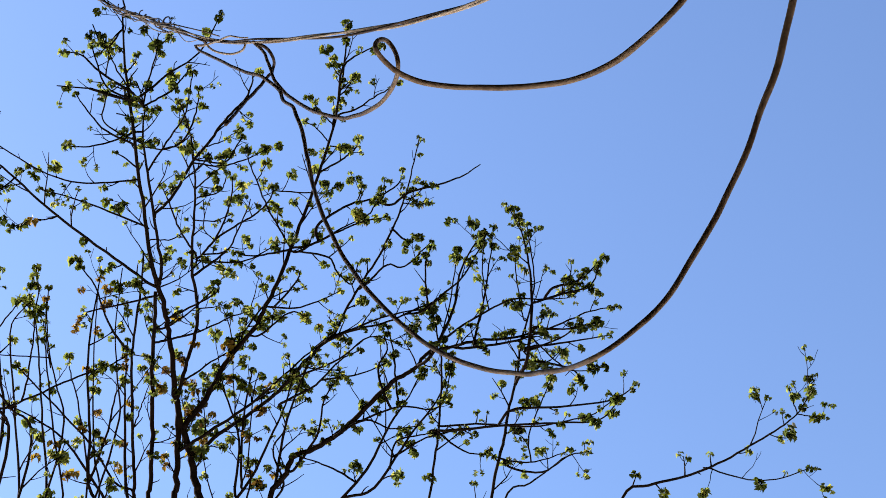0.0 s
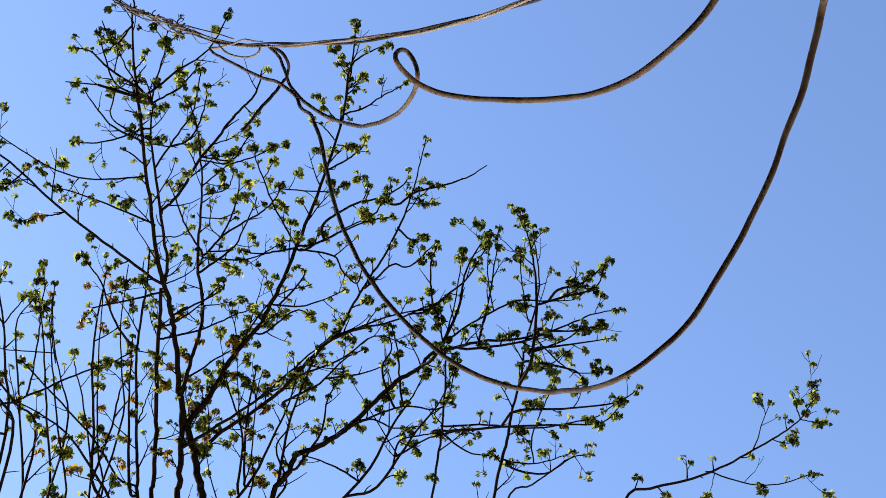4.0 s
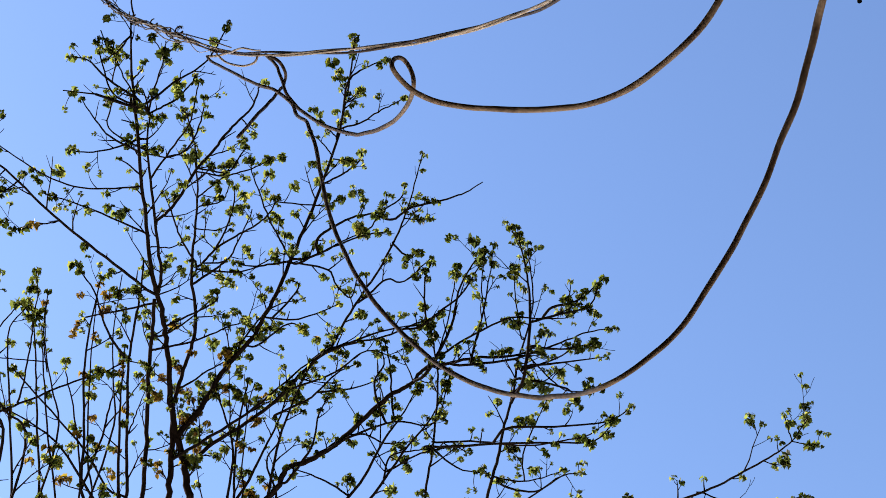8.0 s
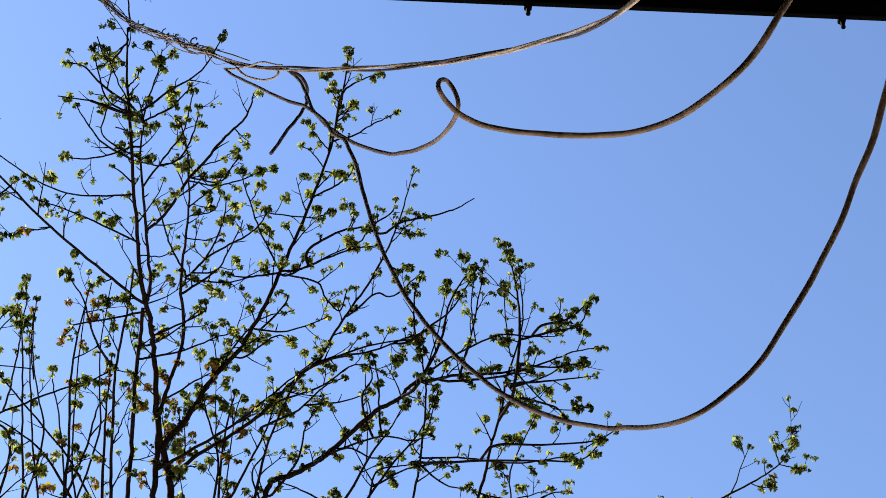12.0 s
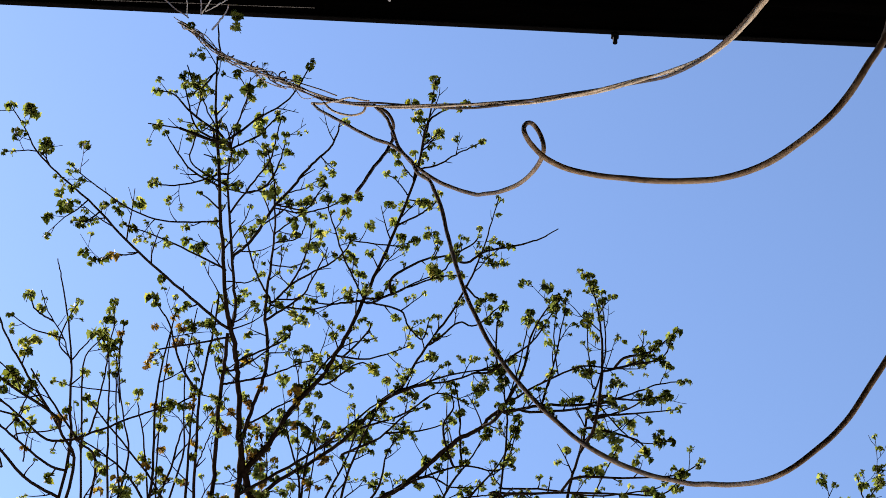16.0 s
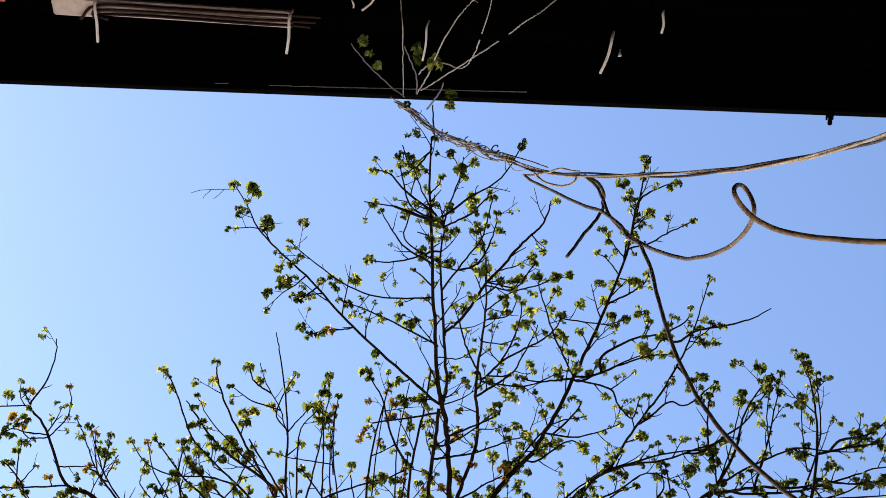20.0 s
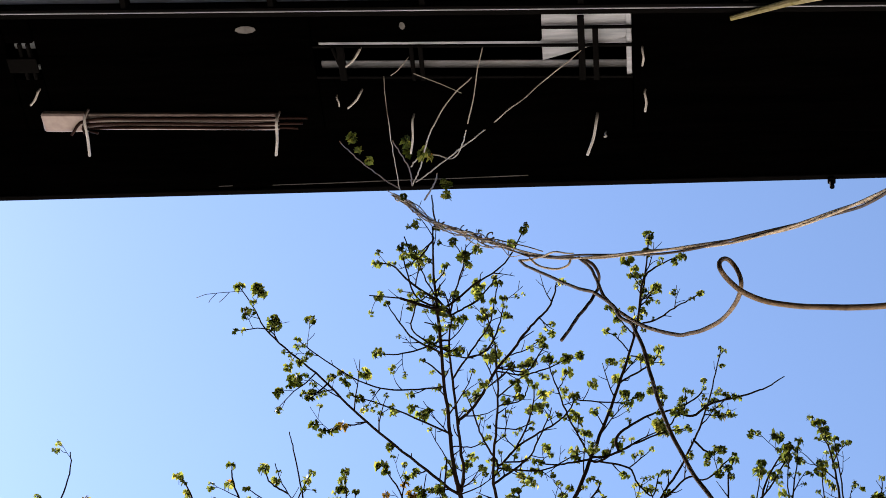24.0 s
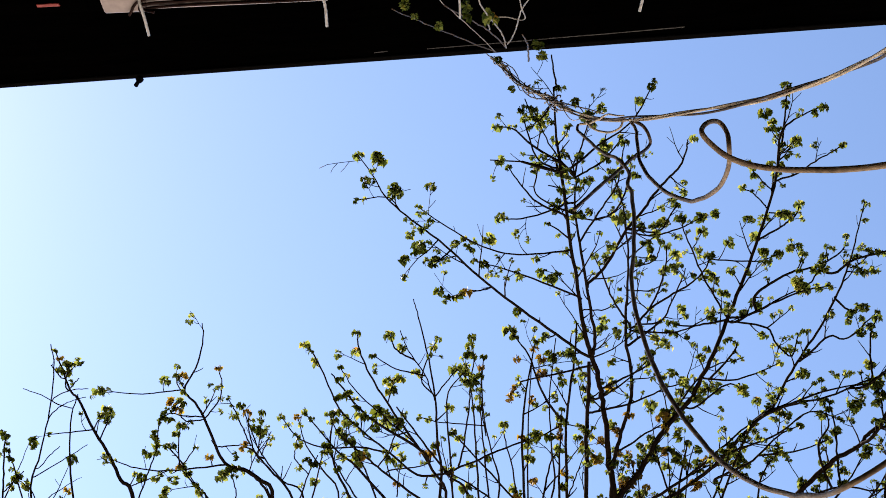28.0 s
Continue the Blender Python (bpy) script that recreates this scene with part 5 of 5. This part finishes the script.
limb(maple, (-0.72, 4.16, 4.76, 0.0044), (-0.68, 4.09, 4.87, 0.0036), (-0.66, 4.03, 4.96, 0.0028), (-0.63, 4.00, 5.01, 0.0020), few=True)
limb(maple, (-0.63, 3.90, 5.07, 0.0044), (-0.67, 3.82, 5.10, 0.0036), (-0.70, 3.71, 5.15, 0.0028), (-0.75, 3.62, 5.18, 0.0019), few=True)
limb(maple, (-0.69, 4.19, 4.69, 0.0051), (-0.79, 4.06, 4.79, 0.0040), (-0.87, 3.98, 4.82, 0.0030), (-0.96, 3.89, 4.82, 0.0019), few=True)
limb(maple, (-0.44, 4.19, 4.88, 0.0059), (-0.28, 4.15, 4.98, 0.0049), (-0.17, 4.11, 5.06, 0.0040), (-0.06, 4.06, 5.15, 0.0030), (0.03, 4.02, 5.22, 0.0020), few=True)
limb(maple, (-0.25, 4.28, 4.77, 0.0050), (-0.17, 4.20, 4.91, 0.0040), (-0.12, 4.14, 5.01, 0.0030), (-0.09, 4.08, 5.11, 0.0020), few=True)
limb(maple, (-0.15, 4.28, 4.77, 0.0053), (-0.12, 4.18, 4.94, 0.0042), (-0.07, 4.10, 5.07, 0.0031), (-0.02, 4.04, 5.17, 0.0020), few=True)
limb(maple, (0.12, 4.24, 4.76, 0.0050), (0.23, 4.14, 4.92, 0.0040), (0.28, 4.11, 4.99, 0.0029), (0.34, 4.06, 5.09, 0.0019), few=True)
limb(maple, (0.18, 4.24, 4.74, 0.0052), (0.29, 4.16, 4.88, 0.0041), (0.38, 4.10, 4.98, 0.0030), (0.43, 4.05, 5.09, 0.0020), few=True)
limb(maple, (0.07, 4.24, 4.80, 0.0035), (-0.01, 4.23, 4.84, 0.0027), (-0.09, 4.22, 4.86, 0.0020), few=True)
limb(maple, (0.26, 4.19, 4.84, 0.0037), (0.35, 4.16, 4.88, 0.0028), (0.44, 4.14, 4.89, 0.0020), few=True)
limb(maple, (-0.26, 4.27, 4.79, 0.0047), (-0.26, 4.18, 4.95, 0.0038), (-0.24, 4.10, 5.07, 0.0029), (-0.23, 4.08, 5.11, 0.0020), few=True)
limb(maple, (-0.28, 4.28, 4.77, 0.0047), (-0.27, 4.20, 4.91, 0.0038), (-0.32, 4.12, 5.04, 0.0029), (-0.35, 4.09, 5.08, 0.0020), few=True)
limb(maple, (-0.13, 4.13, 5.01, 0.0044), (-0.02, 4.10, 5.06, 0.0036), (0.06, 4.06, 5.13, 0.0028), (0.13, 4.04, 5.16, 0.0020), few=True)
limb(maple, (0.04, 4.08, 5.07, 0.0037), (0.13, 4.07, 5.08, 0.0028), (0.22, 4.05, 5.11, 0.0020), few=True)
limb(maple, (0.25, 4.08, 5.03, 0.0036), (0.24, 4.03, 5.14, 0.0028), (0.22, 3.99, 5.22, 0.0020), few=True)
limb(sapling, (-1.04, 3.51, 4.97, 0.0028), (-1.06, 3.49, 4.98, 0.0024), (-1.07, 3.46, 5.00, 0.0019), few=True)
limb(sapling, (-0.99, 3.77, 4.79, 0.0047), (-1.14, 3.63, 4.81, 0.0037), (-1.21, 3.55, 4.85, 0.0028), (-1.25, 3.51, 4.88, 0.0019), few=True)
limb(sapling, (-1.20, 3.87, 4.62, 0.0044), (-1.25, 3.75, 4.69, 0.0035), (-1.26, 3.67, 4.74, 0.0027), (-1.24, 3.60, 4.80, 0.0019), few=True)
limb(sapling, (-1.07, 3.90, 4.65, 0.0050), (-1.18, 3.75, 4.70, 0.0039), (-1.25, 3.69, 4.73, 0.0029), (-1.34, 3.59, 4.79, 0.0019), few=True)


def shoots(tree, count, low, high, left, right, far=0.53, naked=0.25):
    """Thin upright shoots that spring from the limbs between two heights."""
    bases = [p for line in list(stems[tree]) for p in line if low < p[2] < high and left < p[0] < right and p[3] > 0.0022]
    for k in range(count):
        p = rnd.choice(bases)
        lean = Vector((rnd.gauss(0, 0.45), rnd.gauss(0, 0.3) - 0.1, 1)).normalized()
        bend = Vector((rnd.gauss(0, 0.12), rnd.gauss(0, 0.1), 0.1))
        long = rnd.uniform(0.4, 1.0) * far
        nodes = []
        for s in (0, 0.35, 0.7, 1.0):
            q = Vector(p[:3]) + (lean * s + bend * s * s) * long
            nodes.append((q.x, q.y, q.z, 0.0027 - 0.0017 * s))
        limb(tree, *nodes, bare=rnd.random() < naked)


shoots(maple, 12, 4.85, 5.25, -0.62, -0.25, 0.26, 0.2)
shoots(maple, 5, 4.3, 5.0, -0.7, 0.7, 0.5, 0.65)
shoots(sapling, 8, 4.0, 4.4, -2.4, -1.3, 0.25, 0.1)


def leaf_up(tree, most=300):
    """Sets the tufts: the ones nearest the porch singly, the rest as one joined mass."""
    rest = {LEAF: ([], []), SHADED_LEAF: ([], []), BRONZE_LEAF: ([], [])}
    ranked = sorted(tufts[tree], key=lambda q: abs(q[0].x + 0.1) + abs(q[0].y - 3.6) * 0.5)
    thin = [q for q in ranked if rnd.random() < (0.78 if tree is sapling else 0.62 if q[0].z > 5.32 and q[0].x < -0.2 else 1.0)]
    for k, (p, d, big, bough) in enumerate(thin):
        roll = rnd.random()
        me = rnd.choice(BIG if roll < 0.20 * big else MID if roll < 0.60 * big else TINY)
        if p.x < -0.15 and p.z < 5.2 and rnd.random() < (0.08 if tree is sapling else 0.19):
            me = rnd.choice(BRONZE)
        turn = d.to_track_quat("Z", "Y").to_matrix().to_4x4()
        m = Matrix.Translation(p) @ turn.lerp(Matrix.Identity(4), 0.5) @ pose(0, 0, 0, rnd.uniform(-25, 25), rnd.uniform(-25, 25), rnd.uniform(0, 360)) @ Matrix.Diagonal((*[rnd.uniform(0.8, 1.2)] * 3, 1))
        if k < most:
            ob = under(new("sprig", me), bough)
            ob.matrix_basis = m
        else:
            vs, fs = rest[me.materials[0]]
            s = len(vs)
            vs += [tuple(m @ v.co) for v in me.vertices]
            fs += [tuple(s + i for i in q.vertices) for q in me.polygons]
    for mat, (vs, fs) in rest.items():
        if vs:
            ob = under(mesh_object("foliage", vs, fs, mat), tree)
            tagged(ob, {LEAF: "sparse yellow-green young leaves", SHADED_LEAF: "sparse young leaves in a darker, shaded green", BRONZE_LEAF: "a few bronze young leaves"}[mat], kind="stuff")


leaf_up(maple)
leaf_up(sapling)

# ---- the climbing vine ----
vine = thing("climbing_vine", 0.2, 1.7, 3.6, "tan woody vine stems twisted together and looping in the air", "vine")


def stem(points, r, mat=VINE, taper=1.0, name="stem", rough=0.0008, label=""):
    """A woody stem through points; points of four numbers bring their own radius."""
    line = glide(points, 7)
    n = len(line)
    for i in range(n):
        q = noise.noise_vector(Vector(line[i][:3]) * 22)
        line[i][:3] += np.array(q) * rough * 3
    verts, faces = [], []
    radii = [(line[i][3] if len(line[i]) > 3 else r * (1 + (taper - 1) * i / (n - 1))) * (1 + 0.10 * noise.noise(Vector(line[i][:3]) * 30)) for i in range(n)]
    sweep(verts, faces, line, radii, 10)
    return under(mesh_object(name, verts, faces, mat, label=label, smooth=True), vine)


def twisted(points, count, gap, thin, thick, turn):
    """Stems that wind round one another along a line."""
    line = glide(points, 10)
    for k in range(count):
        verts, faces, strand = [], [], []
        run, up = 0.0, Vector((0, 0.3, 1))
        for i, p in enumerate(line):
            here = Vector(p[:3])
            if i:
                run += (here - Vector(line[i - 1][:3])).length
            way = (Vector(line[min(i + 1, len(line) - 1)][:3]) - Vector(line[max(i - 1, 0)][:3])).normalized()
            side = way.cross(up).normalized()
            a = 2 * math.pi * (k / count + run / turn) + 1.5 * noise.noise(here * 2.5 + Vector((k, 0, 0)))
            g = gap * (1.15 - 0.35 * i / len(line)) * (1 + 0.6 * noise.noise(here * 5 + Vector((0, k * 3.1, 0))))
            strand.append(here + (side * math.cos(a) + side.cross(way) * math.sin(a)) * g)
        sweep(verts, faces, strand, [(thin + (thick - thin) * n / len(strand)) * (1 + 0.12 * noise.noise(q * 25)) for n, q in enumerate(strand)], 8)
        # The darker second strand puts the bundle's shade lines into colour.
        under(mesh_object("stem", verts, faces, VINE_PALE if k != 1 else VINE, smooth=True), vine)


bundle = [(-0.544, 2.533, 5.138), (-0.449, 2.459, 4.965), (-0.376, 2.408, 4.831), (-0.273, 2.309, 4.651), (-0.190, 2.225, 4.503), (-0.094, 2.100, 4.300), (-0.017, 2.062, 4.214), (0.052, 2.011, 4.135), (0.113, 1.953, 4.059), (0.198, 1.899, 3.989), (0.284, 1.842, 3.922), (0.384, 1.777, 3.858), (0.476, 1.707, 3.794), (0.559, 1.630, 3.729), (0.607, 1.558, 3.661), (0.651, 1.477, 3.598), (0.700, 1.385, 3.570), (0.760, 1.280, 3.620), (0.830, 1.190, 3.820), (0.936, 1.105, 4.275)]
hoop = [(-0.036, 2.053, 4.180, 0.0026), (-0.002, 1.985, 4.070, 0.0028), (0.124, 1.816, 3.786, 0.0030), (0.168, 1.773, 3.714, 0.0030), (0.206, 1.738, 3.634, 0.0030), (0.223, 1.697, 3.555, 0.0029), (0.248, 1.652, 3.480, 0.0029), (0.270, 1.623, 3.392, 0.0029), (0.288, 1.601, 3.296, 0.0029), (0.304, 1.570, 3.206, 0.0028), (0.325, 1.556, 3.127, 0.0028), (0.356, 1.545, 3.044, 0.0028), (0.389, 1.525, 2.969, 0.0028), (0.431, 1.503, 2.894, 0.0027), (0.472, 1.473, 2.825, 0.0027), (0.516, 1.434, 2.765, 0.0027), (0.561, 1.387, 2.712, 0.0027), (0.597, 1.332, 2.668, 0.0026), (0.630, 1.270, 2.628, 0.0026), (0.672, 1.264, 2.661, 0.0027), (0.700, 1.260, 2.693, 0.0029), (0.728, 1.246, 2.733, 0.0030), (0.757, 1.225, 2.777, 0.0031), (0.786, 1.196, 2.826, 0.0033), (0.809, 1.165, 2.875, 0.0035), (0.829, 1.138, 2.919, 0.0037), (0.845, 1.101, 2.968, 0.0039), (0.857, 1.060, 3.019, 0.0039), (0.913, 1.156, 3.354, 0.0040), (1.037, 1.428, 4.332, 0.0040)]
swag = [(0.096, 1.976, 4.086, 0.0030), (0.127, 1.938, 4.005, 0.0030), (0.148, 1.904, 3.922, 0.0031), (0.171, 1.878, 3.834, 0.0031), (0.204, 1.846, 3.753, 0.0032), (0.255, 1.796, 3.651, 0.0032), (0.305, 1.743, 3.566, 0.0032), (0.339, 1.697, 3.514, 0.0033), (0.380, 1.634, 3.464, 0.0033), (0.405, 1.570, 3.428, 0.0033), (0.413, 1.525, 3.413, 0.0034), (0.408, 1.521, 3.441, 0.0034), (0.396, 1.514, 3.457, 0.0034), (0.386, 1.496, 3.433, 0.0035), (0.385, 1.482, 3.395, 0.0035), (0.397, 1.499, 3.389, 0.0037), (0.422, 1.516, 3.380, 0.0038), (0.462, 1.532, 3.378, 0.0039), (0.536, 1.519, 3.351, 0.0040), (0.598, 1.504, 3.335, 0.0042), (0.651, 1.488, 3.326, 0.0043), (0.695, 1.463, 3.320, 0.0045), (0.739, 1.431, 3.328, 0.0046), (0.775, 1.403, 3.346, 0.0047), (0.805, 1.389, 3.380, 0.0049), (0.833, 1.361, 3.417, 0.0049), (0.880, 1.351, 3.525, 0.0050), (0.963, 1.414, 3.919, 0.0050), (1.101, 1.628, 4.758, 0.0051)]
stub = [(0.096, 1.976, 4.086), (0.125, 1.975, 4.064), (0.139, 1.986, 4.044), (0.137, 2.000, 4.033), (0.151, 1.897, 3.872), (0.138, 1.823, 3.716), (0.125, 1.755, 3.570)]
spur = [(-0.047, 2.091, 4.231), (-0.012, 2.066, 4.204), (0.042, 1.993, 4.126), (0.087, 1.964, 4.085)]
arc = [(-0.014, 2.033, 4.163), (0.007, 2.035, 4.140), (0.045, 2.016, 4.101), (0.073, 1.995, 4.085), (0.081, 1.982, 4.098)]
fan1 = [(-0.454, 2.429, 5.025), (-0.365, 2.214, 4.777), (-0.229, 1.853, 4.337), (-0.178, 1.745, 4.262), (-0.145, 1.700, 4.262), (-0.102, 1.659, 4.262)]
fan2 = [(-0.429, 2.384, 4.973), (-0.331, 2.217, 4.781), (-0.176, 1.931, 4.433), (-0.053, 1.752, 4.262), (0.025, 1.688, 4.262), (0.117, 1.611, 4.262)]
fan3 = [(-0.370, 2.167, 4.721), (-0.325, 2.077, 4.613), (-0.274, 2.026, 4.551), (-0.241, 2.074, 4.610), (-0.179, 1.931, 4.433), (-0.118, 1.753, 4.262), (-0.093, 1.662, 4.262), (-0.074, 1.596, 4.262)]
fan4 = [(-0.499, 2.457, 5.055), (-0.378, 2.073, 4.609), (-0.285, 1.777, 4.262), (-0.282, 1.710, 4.262), (-0.278, 1.652, 4.262)]
fan5 = [(-0.216, 1.646, 4.262), (-0.197, 1.657, 4.262), (-0.165, 1.673, 4.262), (-0.128, 1.697, 4.262)]
fan6 = [(-0.263, 1.650, 4.262), (-0.244, 1.636, 4.262), (-0.220, 1.609, 4.262)]
leafy1 = [(-0.452, 2.421, 5.016), (-0.393, 2.227, 4.793), (-0.356, 2.075, 4.611), (-0.297, 1.837, 4.317)]
leafy2 = [(-0.501, 2.473, 5.073), (-0.492, 2.297, 4.873), (-0.461, 2.067, 4.602), (-0.411, 1.834, 4.316)]
tangle5 = [(-0.480, 2.624, 5.241), (-0.395, 2.428, 5.024), (-0.338, 2.272, 4.845)]
twisted(bundle, 3, 0.0034, 0.0015, 0.0029, 0.50)
stem(hoop, None, VINE_DARK, rough=0.0005)
stem(swag, None, VINE_DARK, rough=0.0004)
stem(stub, 0.0032, VINE, 0.9, label="thick dark cut vine stub")
stem(spur, 0.0028, VINE_PALE, 0.5)
stem(arc, 0.0022, VINE_PALE)
for strand in (fan1, fan2, fan3, fan4, fan5, fan6):
    stem(strand, 0.0019 if strand in (fan1, fan2, fan3) else 0.0012, VINE_GREY, 0.6)
stem(tangle5, 0.0028, VINE, 0.6)
stem(leafy1, 0.0021, VINE, 0.6)
stem(leafy2, 0.0020, VINE, 0.6)
for k, side in enumerate((0.020, -0.018, 0.010, -0.008)):
    weave = [tuple(np.array(p) + np.array([side * math.sin(1.3 * i + k), 0.5 * side * math.cos(0.9 * i), side * math.cos(1.1 * i + 2 * k)])) for i, p in enumerate(bundle[:7 - k % 2])]
    stem(weave, 0.0013, VINE_PALE if k % 2 else VINE_DARK)


def tendril(at, way, size, turns, r=0.0021):
    """A dry tendril that rolls up into a small ring."""
    at, way = Vector(at), Vector(way).normalized()
    side = way.cross(Vector((0.2, 1, 0.2))).normalized()
    pts = [at - way * size * 0.2, at + way * size * 0.3]
    centre = at + way * size * 0.75 + side * size * 0.42
    for k in range(int(turns * 8) + 1):
        a = math.pi + k * math.pi / 4
        q = size * 0.5 * (1 - 0.04 * k)
        pts.append(centre + side * math.cos(a) * q + way * math.sin(a) * q + Vector((0, -0.001 * k, 0)))
    stem([tuple(p) for p in pts], r, VINE, 0.6, "tendril", 0.0002)


along = glide(bundle, 10)


def gnarl(first, last, count):
    """Short knotted side stems that weave round the bundle."""
    for k in range(count):
        i = rnd.randint(first, last)
        n = rnd.randint(7, 16)
        a, turn = rnd.uniform(0, 6.3), rnd.uniform(0.5, 1.2) * rnd.choice((-1, 1))
        wide = rnd.uniform(0.006, 0.016)
        pts = []
        for j in range(0, n, 2):
            p, q = Vector(along[min(i + j, len(along) - 2)][:3]), Vector(along[min(i + j + 1, len(along) - 1)][:3])
            way = (q - p).normalized()
            side = way.cross(Vector((0, 0.3, 1))).normalized()
            b = a + turn * j * 0.5
            out = wide * (0.35 + 0.65 * math.sin(math.pi * j / n)) * rnd.uniform(0.7, 1.3)
            pts.append(tuple(p + (side * math.cos(b) + side.cross(way) * math.sin(b)) * out))
        stem(pts, rnd.uniform(0.0011, 0.0021), rnd.choice((VINE_PALE, VINE_PALE, VINE_DARK, VINE_GREY)), rnd.uniform(0.4, 0.9), rough=0.0014)


gnarl(0, 46, 16)
for k, (i, size, turns) in enumerate(((9, 0.018, 0.45), (25, 0.018, 0.55), (35, 0.017, 0.8), (46, 0.018, 1.05))):
    tendril(along[i][:3], (0.35 + 0.2 * math.sin(k * 2.1), -0.3, 1.0), size, turns)

for p, size in (((-0.30, 1.92, 4.44), 1.0), ((-0.30, 1.94, 4.43), 1.0), ((-0.27, 1.97, 4.48), 0.9), ((-0.28, 2.00, 4.51), 0.9), ((-0.39, 1.84, 4.34), 0.9), ((-0.39, 1.89, 4.37), 0.8), ((-0.43, 2.05, 4.57), 0.8), ((-0.35, 2.39, 4.97), 0.8), ((-0.37, 2.47, 5.04), 0.8), ((-0.45, 2.53, 4.98), 0.7), ((-0.48, 2.46, 5.02), 0.7)):
    ob = under(new("sprig", rnd.choice(MID + BIG[:3])), vine)
    ob.matrix_basis = Matrix.Translation(p) @ pose(0, 0, 0, rnd.uniform(-40, 40), rnd.uniform(-40, 40), rnd.uniform(0, 360)) @ Matrix.Diagonal((size, size, size, 1))
